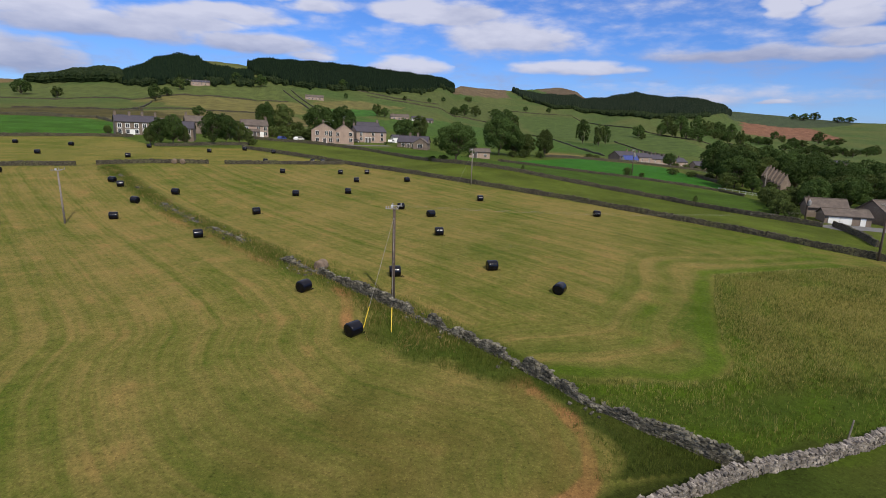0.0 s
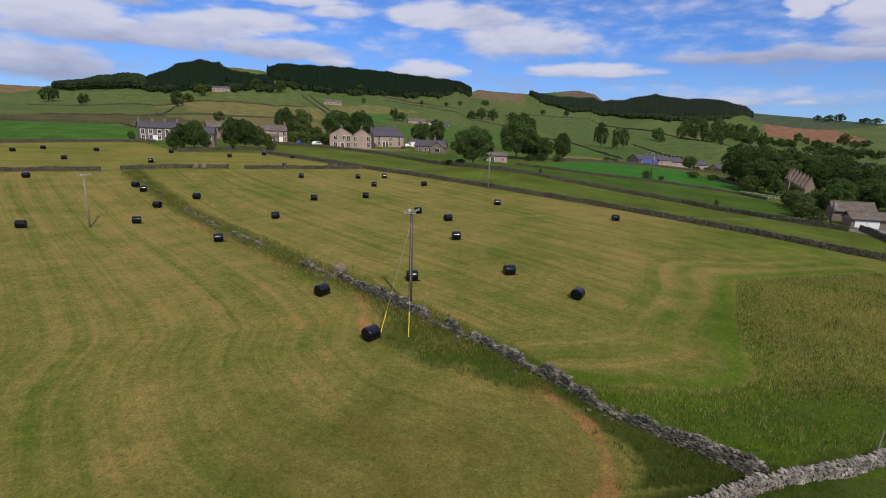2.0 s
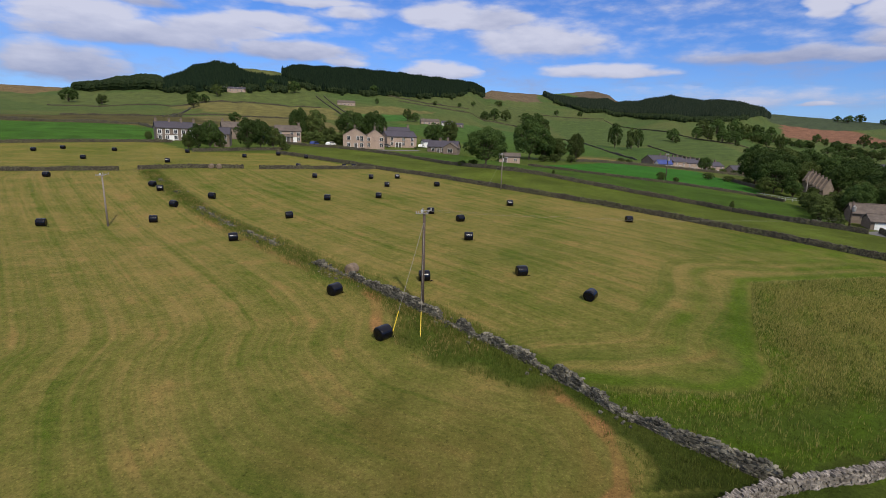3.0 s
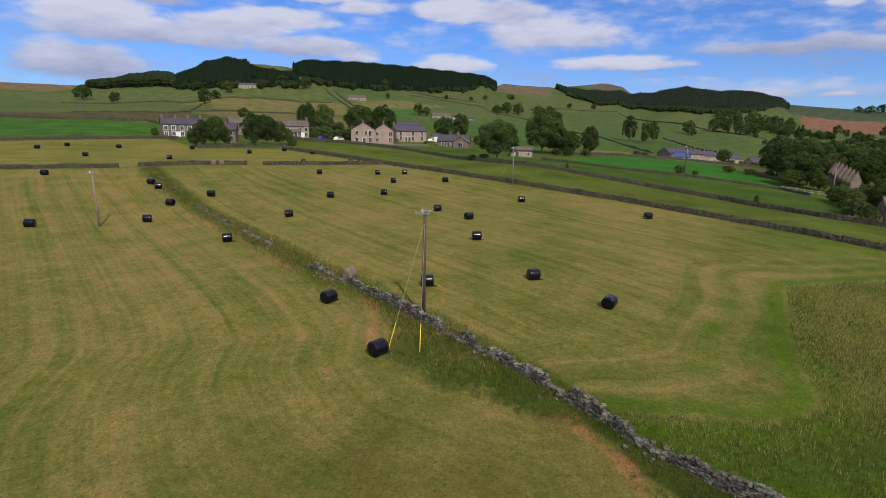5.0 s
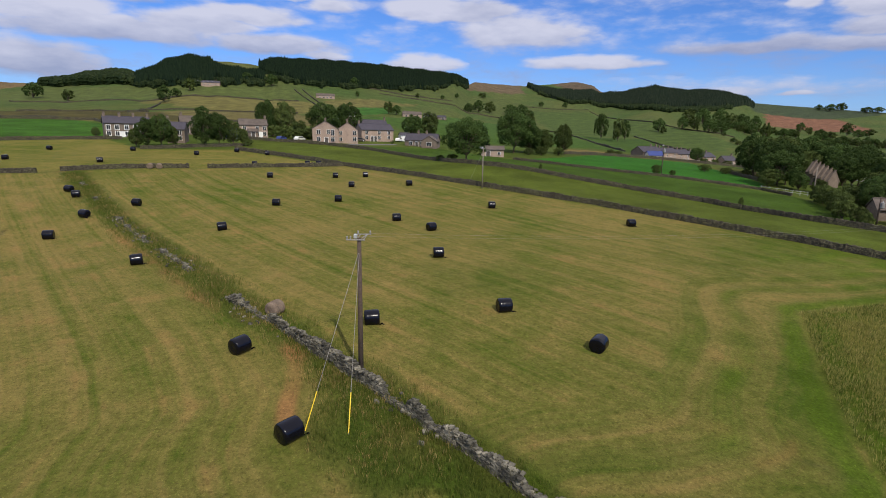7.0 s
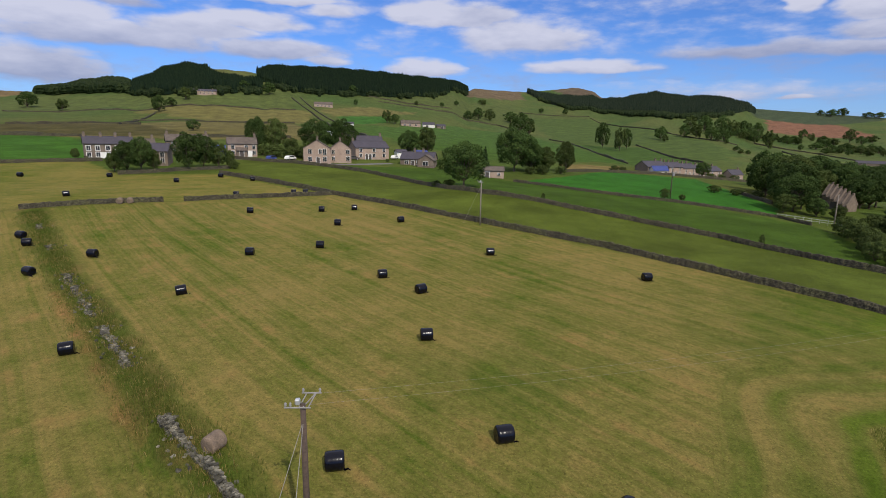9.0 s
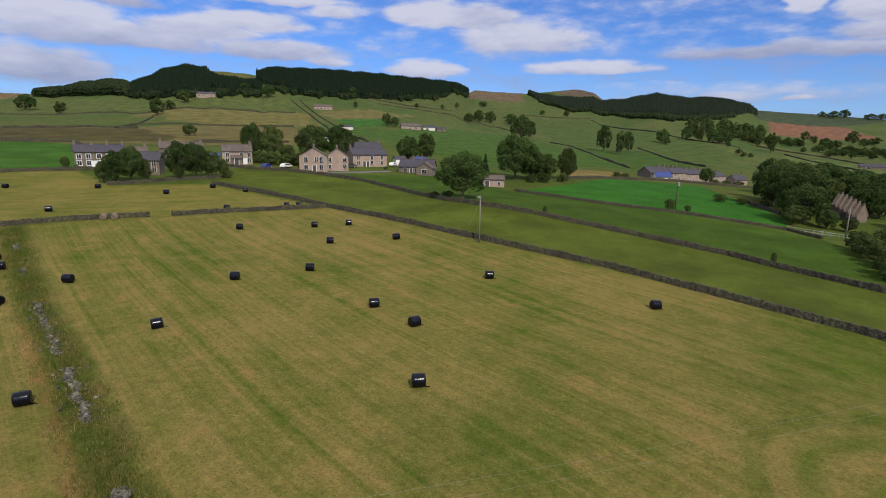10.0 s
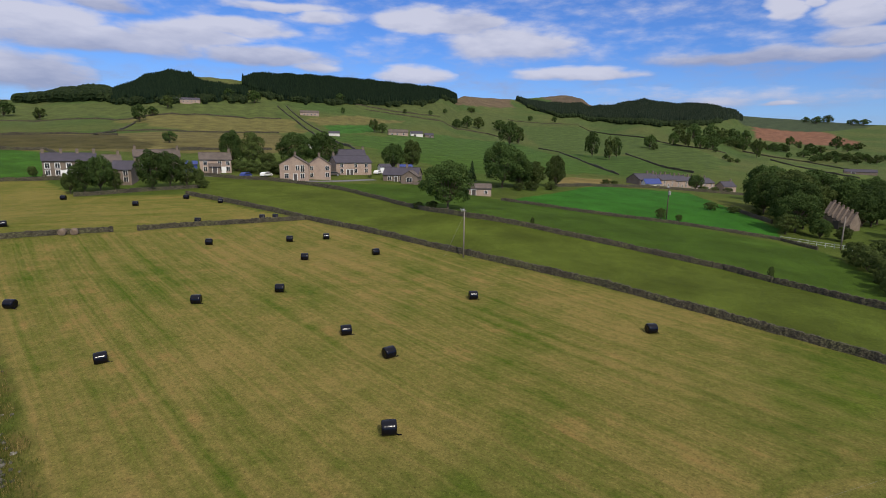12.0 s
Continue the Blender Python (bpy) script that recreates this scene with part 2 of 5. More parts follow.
M_ARM = surface("weathered_steel", (0.24, 0.23, 0.22), 0.7, 0.15, 8.0, 0.15, 1.0, 0.1, 12.0)
M_YELLOW = surface("yellow_plastic", (0.80, 0.55, 0.03), 0.5, 0.1, 6.0, 0.1, 1.0, 0.05, 8.0)
M_BARK = surface("bark", (0.10, 0.075, 0.05), 0.9, 0.4, 4.0, 0.2, 0.6, 0.7, 8.0)
M_FILM = surface("black_stretch_film", (0.004, 0.004, 0.008), 0.20, 0.2, 5.0, 0.2, 1.2, 0.14, 4.0, gloss=0.32)
M_HAY = surface("weathered_hay", (0.19, 0.138, 0.098), 0.95, 0.4, 9.0, 0.25, 1.5, 0.8, 12.0)
M_ASPHALT = surface("asphalt", (0.13, 0.125, 0.12), 0.9, 0.2, 3.0, 0.2, 0.3, 0.2, 8.0)


def leafage(name, dark, light, glow=0.25, clumps=0.0):
    """Leaves: each leaf clump and each bough its own tone; some light comes through."""
    mat = bpy.data.materials.new(name)
    tree, add = nodes_of(mat)
    tone = add("ShaderNodeNewGeometry").outputs["Random Per Island"]
    obj = add("ShaderNodeObjectInfo").outputs["Random"]
    if clumps:
        bough = add("ShaderNodeTexNoise", {"Vector": add("ShaderNodeTexCoord").outputs["Object"], "Scale": clumps, "Detail": 2.0}).outputs[0]
        bough = add("ShaderNodeMapRange", {0: bough, 1: 0.32, 2: 0.68}).outputs[0]
        tone = add("ShaderNodeMix", {0: 0.55, 2: tone, 3: bough}).outputs[0]
    col = add("ShaderNodeMix", {0: tone, 6: (*dark, 1), 7: (*light, 1)}, data_type="RGBA").outputs[2]
    k = add("ShaderNodeMapRange", {0: obj, 3: 0.75, 4: 1.25}).outputs[0]
    col = add("ShaderNodeVectorMath", {0: col, "Scale": k}, operation="SCALE").outputs[0]
    a = add("ShaderNodeBsdfPrincipled", {"Base Color": col, "Roughness": 0.8, "Specular IOR Level": 0.08}).outputs[0]
    b = add("ShaderNodeBsdfTranslucent", {"Color": col}).outputs[0]
    mix = add("ShaderNodeMixShader", {0: glow, 1: a, 2: b}).outputs[0]
    add("ShaderNodeOutputMaterial", {0: mix})
    return mat


M_LEAF = leafage("broad_leaves", (0.036, 0.066, 0.018), (0.078, 0.118, 0.030), 0.3, 0.55)
M_LEAF_OLIVE = leafage("olive_leaves", (0.050, 0.074, 0.020), (0.100, 0.128, 0.036), 0.3, 0.55)
M_CONIFER = leafage("conifer_needles", (0.008, 0.018, 0.010), (0.020, 0.036, 0.016))
M_WOOD_EDGE = leafage("wood_edge_leaves", (0.015, 0.027, 0.010), (0.036, 0.052, 0.018))
# far forest: mixed greens with some bluish haze put into the colour
M_FAR_FOREST = leafage("mixed_forest", (0.017, 0.030, 0.019), (0.040, 0.055, 0.031))
M_GRASS = leafage("rough_grass", (0.042, 0.070, 0.010), (0.126, 0.140, 0.031), 0.5)
M_DRY = leafage("dry_grass", (0.17, 0.15, 0.04), (0.46, 0.34, 0.13), 0.5)
M_VERGE = leafage("lush_verge_grass", (0.085, 0.135, 0.018), (0.235, 0.245, 0.055), 0.5)
M_SEED = leafage("seeding_grass", (0.15, 0.215, 0.028), (0.62, 0.51, 0.18), 0.5)

# ---- the lie of the land ----
# bearing (degrees), distance and height of the hill crests seen from the fields
WEST_CRESTS = [(-75, 900, 60), (-33.5, 950, 73), (-31, 897, 71), (-30, 874, 68.5), (-28.4, 845, 73.5), (-26.3, 823, 79), (-24.9, 807, 79.5), (-24.4, 803, 76.5),
               (-22.9, 792, 84), (-21.7, 784, 93), (-20.5, 780, 98), (-19.6, 780, 101), (-18.2, 782, 99.5), (-17.6, 785, 104.5), (-15.8, 796, 105.5), (-13.5, 808, 105),
               (-13.0, 810, 102), (-12.2, 815, 108.5), (-6.3, 837, 111.5), (-1.8, 857, 111), (2.8, 910, 111.5), (6.6, 967, 112), (8.1, 1085, 113)]
EAST_CRESTS = [(8.7, 1117, 121), (14, 1373, 137), (16.8, 1451, 149.5), (19.1, 1497, 159.5), (20.8, 1420, 142.5), (21.6, 1382, 124), (23.8, 1287, 112), (25.1, 1245, 114),
               (26.7, 1200, 113), (28.2, 1200, 107), (29.8, 1200, 103), (31.5, 1200, 104), (33.2, 1228, 100), (34.6, 1350, 99), (35.4, 1518, 104), (40.4, 1900, 110.5),
               (43.2, 1900, 100), (45.7, 1883, 94), (75, 1500, 60)]
CRESTS = np.array(WEST_CRESTS + EAST_CRESTS, float)
CRESTS_T = CRESTS.T
EYE_X, EYE_Y, NEAR = 5.0, 30.0, 330.0
# gentle swells and dips of the fields: centre, width, rise
KNOLLS = [(12, 58, 18, 0.53), (-34, 76, 18, -1.0), (-56, 126, 20, 1.35), (30, 142, 20, 1.91), (-10, 120, 18, -0.27), (104, 133, 20, -0.92), (68, 108, 18, -0.66)]


def slope(x, y):
    """The valley side near the farm: a gently bowed slope."""
    u, v = x / 100, y / 100
    z = -3.104 + 0.178 * u + 6.501 * v - 1.363 * u * u - 1.915 * u * v - 0.11 * v * v
    for a, b, wide, rise in KNOLLS:
        z = z + rise * np.exp(-((x - a) ** 2 + (y - b) ** 2) / wide ** 2)
    return z


def height(x, y):
    x, y = np.asarray(x, float), np.asarray(y, float)
    dx, dy = x - EYE_X, y - EYE_Y
    r = np.maximum(np.hypot(dx, dy), 1e-6)
    a = np.degrees(np.arctan2(dx, dy))
    k = np.minimum(1.0, NEAR / r)
    q = slope(EYE_X + dx * k, EYE_Y + dy * k)
    far = np.interp(a, CRESTS_T[0], CRESTS_T[1])
    top = np.interp(a, CRESTS_T[0], CRESTS_T[2])
    u = np.maximum(0.0, (r - NEAR) / (far - NEAR))
    z = np.where(u < 1, q + (top - q) * np.minimum(u, 1.0) ** 1.9, top - (r - far) * 0.03)
    return z


def zg(x, y):
    return float(height(x, y))


def to_line(x, y, line):
    """Distance of points from a line of corners."""
    best = np.full(np.shape(x), 1e9)
    for (ax, ay), (bx, by) in zip(line, line[1:]):
        ux, uy = bx - ax, by - ay
        t = np.clip(((x - ax) * ux + (y - ay) * uy) / (ux * ux + uy * uy), 0, 1)
        best = np.minimum(best, np.hypot(x - ax - t * ux, y - ay - t * uy))
    return best


def inside(x, y, corners):
    """Whether points lie inside a field with these corners."""
    hit = np.zeros(np.shape(x), bool)
    for (ax, ay), (bx, by) in zip(corners, corners[1:] + corners[:1]):
        if ay != by:
            hit ^= ((ay > y) != (by > y)) & (x < (bx - ax) * (y - ay) / (by - ay) + ax)
    return hit


# the dry stone walls, as lines on the ground
LONG_WALL = [(16.1, 21.6), (14.4, 23.2), (12.6, 25.1), (11.6, 26.3), (10.1, 28.5), (8.4, 31.2), (7.3, 32.8), (5.1, 35.7), (3.05, 38.3), (0.3, 41.8), (-2.7, 45.4), (-5.7, 49.3), (-9.6, 53.8)]
LOST_WALL = [(-9.6, 53.8), (-14.0, 59.6), (-21.3, 69.7), (-29.8, 81.0), (-44.5, 100.6), (-51.8, 111.0), (-55.5, 116.0)]
NEAR_WALL = [(-14.0, 12.0), (3.0, 16.9), (10.7, 19.4), (12.8, 20.1), (15.3, 20.9), (17.1, 21.4), (18.8, 21.6), (20.4, 21.8), (22.4, 22.3), (25.5, 23.2), (36.0, 26.5)]
CROSS_A = [(-100.0, 114.5), (-73.1, 113.7), (-59.6, 113.5)]
CROSS_B = [(-56.6, 115.0), (-48.4, 119.4), (-38.2, 125.2)]
CROSS_C = [(-35.2, 127.0), (-29.0, 131.4), (-20.0, 135.9), (-9.2, 140.4)]
SHEEP_WALL = [(-40.5, 166.5), (-29.7, 158.5), (-19.1, 150.0), (-9.0, 140.8), (3.0, 130.4), (14.1, 119.1), (25.2, 109.3), (35.6, 100.2), (45.5, 88.4), (53.5, 78.3),
              (58.5, 70.5), (62.5, 63.8), (69.0, 54.0)]
LANE_WALL = [(-49.0, 202.5), (-37.0, 197.2), (-28.0, 196.2), (-19.1, 192.0), (-12.2, 187.6), (-3.8, 181.0), (6.9, 166.0), (16.5, 147.2), (23.8, 138.5), (37.5, 129.8), (50.0, 121.8),
             (62.0, 111.5), (67.8, 101.0), (72.4, 91.5), (77.0, 84.0)]
PADDOCK_WALL = [(38.8, 174.3), (56.1, 160.3), (74.1, 151.1), (94.0, 138.6), (96.0, 130.5)]
MARGIN = [(8.2, 21.1), (9.3, 23.0), (9.0, 26.2), (7.9, 28.9), (4.8, 30.1), (-0.5, 33.4), (-2.5, 36.8), (-2.6, 41.3), (-4.7, 45.7), (-7.8, 51.0)]
YARD_WALL = [(80.5, 85.5), (77.0, 77.0), (72.5, 69.0)]
GARDEN_WALL = [(-63.0, 161.1), (-58.4, 164.1), (-53.1, 169.2), (-41.0, 178.0)]
TOP_WALL = [(-150.0, 152.0), (-91.2, 181.8), (-84.3, 183.7), (-79.0, 186.6)]
CROP = [(55.0, 56.5), (34.9, 52.0), (28.8, 42.7), (25.0, 36.2), (23.4, 32.4), (21.6, 30.4), (18.6, 29.4), (10.4, 30.4), (11.8, 27.0), (16.6, 22.6), (26.0, 24.0), (36.0, 27.0), (60.0, 35.0), (68.0, 58.0)]


def noise2(x, y, size, seed=0):
    """Smooth noise, 0 to 1, over the plan."""
    rng = np.random.RandomState(seed)
    out = np.zeros(np.shape(x))
    for i in range(7):
        a, p, f = rng.rand() * 6.283, rng.rand() * 6.283, (0.6 + 0.9 * rng.rand()) * 6.283 / size
        out += np.sin((x * np.cos(a) + y * np.sin(a)) * f + p + 1.7 * np.sin((x * np.sin(a) - y * np.cos(a)) * f * 0.7 + p))
    return np.clip(0.5 + out / 7.5, 0, 1)


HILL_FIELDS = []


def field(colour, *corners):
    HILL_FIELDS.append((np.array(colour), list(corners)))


# hillside fields, their colours dimmed to carry the cloud shade over the slope
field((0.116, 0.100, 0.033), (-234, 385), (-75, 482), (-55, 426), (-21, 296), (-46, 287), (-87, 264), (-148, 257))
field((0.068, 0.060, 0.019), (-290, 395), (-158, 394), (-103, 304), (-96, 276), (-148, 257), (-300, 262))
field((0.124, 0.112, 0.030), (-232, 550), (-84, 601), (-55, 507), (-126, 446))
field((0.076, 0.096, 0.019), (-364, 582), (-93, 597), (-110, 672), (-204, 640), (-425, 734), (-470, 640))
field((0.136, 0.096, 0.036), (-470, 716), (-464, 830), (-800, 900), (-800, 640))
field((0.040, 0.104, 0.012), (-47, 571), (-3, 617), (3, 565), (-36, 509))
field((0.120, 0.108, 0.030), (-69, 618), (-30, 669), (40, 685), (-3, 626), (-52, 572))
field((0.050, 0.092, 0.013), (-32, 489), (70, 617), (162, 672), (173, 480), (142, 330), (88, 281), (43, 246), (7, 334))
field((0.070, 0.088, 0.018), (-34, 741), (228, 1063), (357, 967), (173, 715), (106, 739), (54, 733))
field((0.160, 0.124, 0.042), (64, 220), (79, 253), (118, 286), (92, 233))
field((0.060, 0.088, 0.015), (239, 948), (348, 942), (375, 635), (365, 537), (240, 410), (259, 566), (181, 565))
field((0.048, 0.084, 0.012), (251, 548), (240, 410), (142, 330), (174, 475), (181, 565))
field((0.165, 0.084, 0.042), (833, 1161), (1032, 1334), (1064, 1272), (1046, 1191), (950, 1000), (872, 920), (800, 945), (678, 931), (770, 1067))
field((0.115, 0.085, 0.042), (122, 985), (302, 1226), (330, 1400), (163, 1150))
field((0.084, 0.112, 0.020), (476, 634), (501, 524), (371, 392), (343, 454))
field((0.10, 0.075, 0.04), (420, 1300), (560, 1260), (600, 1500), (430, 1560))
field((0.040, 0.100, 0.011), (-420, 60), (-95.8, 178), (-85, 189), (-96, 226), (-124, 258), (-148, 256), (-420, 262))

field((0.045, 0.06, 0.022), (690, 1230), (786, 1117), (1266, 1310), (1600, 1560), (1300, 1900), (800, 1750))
# grass knoll between the woods, its colour lowered for the shade lying on it
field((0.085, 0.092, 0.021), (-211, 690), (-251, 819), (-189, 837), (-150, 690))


def ground_tint(x, y):
    """What grows where: pasture, rough grass, moor, with far haze and some shade in the tint; and the swaths of the
    mown meadows (distance from the edge, way along, share).
    """
    def c(r, g, b):
        return np.array((r, g, b))
    n = len(x)
    r = np.hypot(x - EYE_X, y - EYE_Y)
    big, mid, small = noise2(x, y, 90, 3), noise2(x, y, 22, 5), noise2(x, y, 6, 7)
    far = noise2(x, y, 160, 9)[:, None]
    col = c(0.054, 0.086, 0.014) * (1 - far) + c(0.084, 0.097, 0.021) * far
    wx, wy = x + 9 * (noise2(x, y, 60, 21) - 0.5), y + 9 * (noise2(x, y, 60, 22) - 0.5)
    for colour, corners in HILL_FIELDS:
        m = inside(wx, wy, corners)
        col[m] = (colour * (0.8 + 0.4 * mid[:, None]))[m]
    # pastures and paddocks beyond the meadow
    m = inside(x, y, SHEEP_WALL + [(95, 60), (77, 84)] + LANE_WALL[-2::-1])
    col[m] = (c(0.072, 0.094, 0.014) * (0.85 + 0.3 * mid[:, None]))[m]
    m = inside(x, y, LANE_WALL[5:] + [(96, 130), (74, 151), (39, 174), (20, 200), (-20, 193)])
    col[m] = (c(0.043, 0.078, 0.010) * (0.85 + 0.3 * mid[:, None]))[m]
    m = inside(x, y, [(38.8, 174.3), (56.1, 160.3), (74.1, 151.1), (94, 138.6), (105, 153), (114, 183), (131, 236), (90, 233), (60, 196)])
    col[m] = (c(0.029, 0.108, 0.012) * (0.9 + 0.2 * mid[:, None]))[m]
    # the mown meadows
    beyond = inside(x, y, [(-130, 116), (-78, 115.8), (-56, 116), (-38, 125.3), (-9.5, 138.8), (-40.5, 166), (-62, 160.5), (-85.5, 188), (-95.8, 178), (-180, 148)])
    both = inside(x, y, [(-300, -60), (60, -60), (60, 20), (16.3, 22), (69, 54)] + SHEEP_WALL[-2:2:-1] + [(-38, 125.3), (-56, 116), (-78, 115.8), (-300, 110)])
    wall = LONG_WALL + LOST_WALL[1:]
    d = to_line(x, y, wall)
    legs = np.stack([to_line(x, y, CROP[i:j]) for i, j in ((0, 2), (1, 4), (3, 7), (6, 8))])
    dc = to_line(x, y, CROP[:8])
    dr = np.maximum(0.0, -np.log(np.exp(-0.45 * legs).sum(0)) / 0.45) * np.clip(dc / 3, 0, 1) + dc * np.clip(1 - dc / 3, 0, 1)
    side = inside(x, y, wall + [(-38, 125.3), (-8.6, 138.2), (73, 60), (60, 20)])
    edge = np.where(side, np.where(dc < 9, dr, d), to_line(x, y, MARGIN + LOST_WALL[1:]))
    edge = np.where(beyond, to_line(x, y, CROSS_A + CROSS_B + CROSS_C), edge)
    along = np.where(side & (dc < 9), 0.8 * x + 0.6 * y, -0.55 * x + 0.835 * y)
    along = np.where(beyond, 0.9 * x + 0.43 * y, along)
    share = np.where(both, 1.0, np.where(beyond, 0.75, 0.0))
    col[beyond] = c(0.115, 0.13, 0.016)
    # blue grows with distance: haze over the far hills put into the tint
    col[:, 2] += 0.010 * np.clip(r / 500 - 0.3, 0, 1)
    # lush re-growth in the middle meadow
    g = 0.45 * np.exp(-(((x - 23) / 8) ** 2 + ((y - 44) / 8) ** 2)) + 1.25 * np.exp(-(((x - 52) / 19) ** 2 + ((y - 69) / 10) ** 2)) + 0.8 * np.exp(-(((x - 12) / 6) ** 2 + ((y - 60) / 5) ** 2))
    ring = 1.2 * np.exp(-((dc - 1.1) / 0.9) ** 2) + 0.75 * np.exp(-((dr - 4.0) / 0.7) ** 2) + 0.4 * np.exp(-((dr - 7.0) / 0.8) ** 2)
    g = np.clip(0.85 * g * (0.35 + 0.65 * small) + ring * (0.45 + 0.55 * small), 0, 0.85) * side
    # scorched strip at the mower's turn, and beside the wall
    dm = to_line(x, y, MARGIN)
    turn = [(8.0, 28.7), (8.6, 27.5), (9.0, 26.2), (9.25, 24.6), (9.1, 23.0), (8.5, 21.3), (7.4, 20.2), (5.5, 19.2)]
    dt = to_line(x, y, turn)
    scorch = 1.1 * np.exp(-(np.maximum(dt - 0.30 - 0.35 * (small - 0.5), 0) / 0.22) ** 2) + 0.35 * np.exp(-((dt - 1.2) / 0.8) ** 2) * (x < 8.2)
    path = to_line(x, y, [(-4.6, 46.5), (-3.9, 44.3), (-3.7, 42.0), (-3.7, 40.1), (-3.5, 38.6)])
    scorch += 0.9 * np.exp(-(np.maximum(path - 0.25, 0) / 0.4) ** 2)
    dl = to_line(x, y, LOST_WALL)
    scorch += 0.7 * (1 - side) * np.exp(-((dl - 1.9 - 0.5 * (small - 0.5)) / 0.5) ** 2) * inside(x, y, [(-12, 60), (-30, 82), (-36, 80), (-10, 46)])
    scorch += 0.55 * np.exp(-(to_line(x, y, [(18.4, 34.1), (19.7, 34.5), (20.6, 34.9), (21.2, 35.6)]) / 0.45) ** 2) + 0.35 * np.exp(-(to_line(x, y, [(15.0, 37.7), (18.2, 36.9)]) / 0.6) ** 2)
    scorch = np.clip(scorch, 0, 0.95) * (0.65 + 0.35 * small)
    # unmown margins
    left = inside(x, y, MARGIN + LONG_WALL[::-1])
    rough = np.clip((2.2 + 0.5 * np.clip((y - 50) / 20, 0, 1)) - np.minimum(d, to_line(x, y, NEAR_WALL)) / 0.9 + 0.9 * (small - 0.5), 0, 1)
    rough = np.maximum(rough, left * np.clip(0.05 + dm / 1.5 + 1.3 * (small - 0.5), 0, 1))
    rough = np.maximum(rough, np.clip(1.5 - to_line(x, y, SHEEP_WALL) / 1.0, 0, 1) * 0.6)
    rough = np.maximum(rough, np.clip(1.5 - to_line(x, y, CROSS_A + CROSS_B + CROSS_C) / 1.0, 0, 1) * 0.6)
    crop = inside(x + 1.1 * (noise2(x, y, 4, 41) - 0.5), y + 1.1 * (noise2(x, y, 4, 42) - 0.5), CROP)
    near_side = inside(x, y, [(-14, 12.5), (3, 17.5), (15.9, 21.6), (36, 26.5), (80, 40), (80, -40), (-40, -40)])
    seedy = (np.clip(small * 0.9 + 0.5 * mid - 0.3, 0, 1) * np.clip(0.25 + (y - 33) / 12, 0.12, 1.0))[:, None]
    # margin darkens towards the wall corner: the shade there is mixed into its green
    out_of_shade = np.clip((y - 22) / 16, 0, 1)[:, None]
    green = (c(0.026, 0.040, 0.006) * (1 - out_of_shade) + c(0.056, 0.088, 0.011) * out_of_shade) * (1 - seedy) + c(0.150, 0.112, 0.036) * seedy
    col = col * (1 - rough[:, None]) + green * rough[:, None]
    tan = np.clip((y - 27) / 14, 0, 1)[:, None] * (0.35 + 0.65 * mid[:, None])
    col[crop] = (c(0.048, 0.076, 0.009) * (1 - tan) + c(0.215, 0.180, 0.048) * tan)[crop]
    col[near_side] = (c(0.036, 0.056, 0.008) * (1 - mid[:, None]) + c(0.060, 0.070, 0.013) * mid[:, None])[near_side]
    col = col * (1 - g[:, None]) + c(0.060, 0.106, 0.006) * g[:, None]
    # brown parched turf inside the mower's turn
    parched = 0.75 * np.exp(-(((x + 1.0) / 11.0) ** 2 + ((y - 24.0) / 7.5) ** 2)) * (0.5 + 0.5 * small) * (1 - rough) * (1 - side)
    col = col * (1 - parched[:, None]) + c(0.104, 0.072, 0.019) * parched[:, None]
    share = share * (1 - parched)
    col = col * (1 - scorch[:, None]) + c(0.30, 0.150, 0.060) * scorch[:, None]
    # worn earth where the mower turned
    earth = 0.8 * np.exp(-(((x - 21.3) / 0.75) ** 2 + ((y - 33.6 + 0.9 * (x - 21.3)) / 0.3) ** 2)) * (0.5 + 0.5 * small)
    col = col * (1 - earth[:, None]) + c(0.085, 0.058, 0.035) * earth[:, None]
    share = share * (1 - earth) * (1 - rough) * (1 - crop) * (1 - near_side) * (1 - g) * (1 - scorch)
    return col, np.stack([edge, along, share], -1)


def link_mesh(name, verts, faces, mat, parent=None, smooth=False):
    me = bpy.data.meshes.new(name)
    me.from_pydata(verts, [], faces)
    me.materials.append(mat)
    if smooth:
        me.polygons.foreach_set("use_smooth", np.ones(len(me.polygons), bool))
    ob = new(name, me)
    ob.parent = parent
    return ob


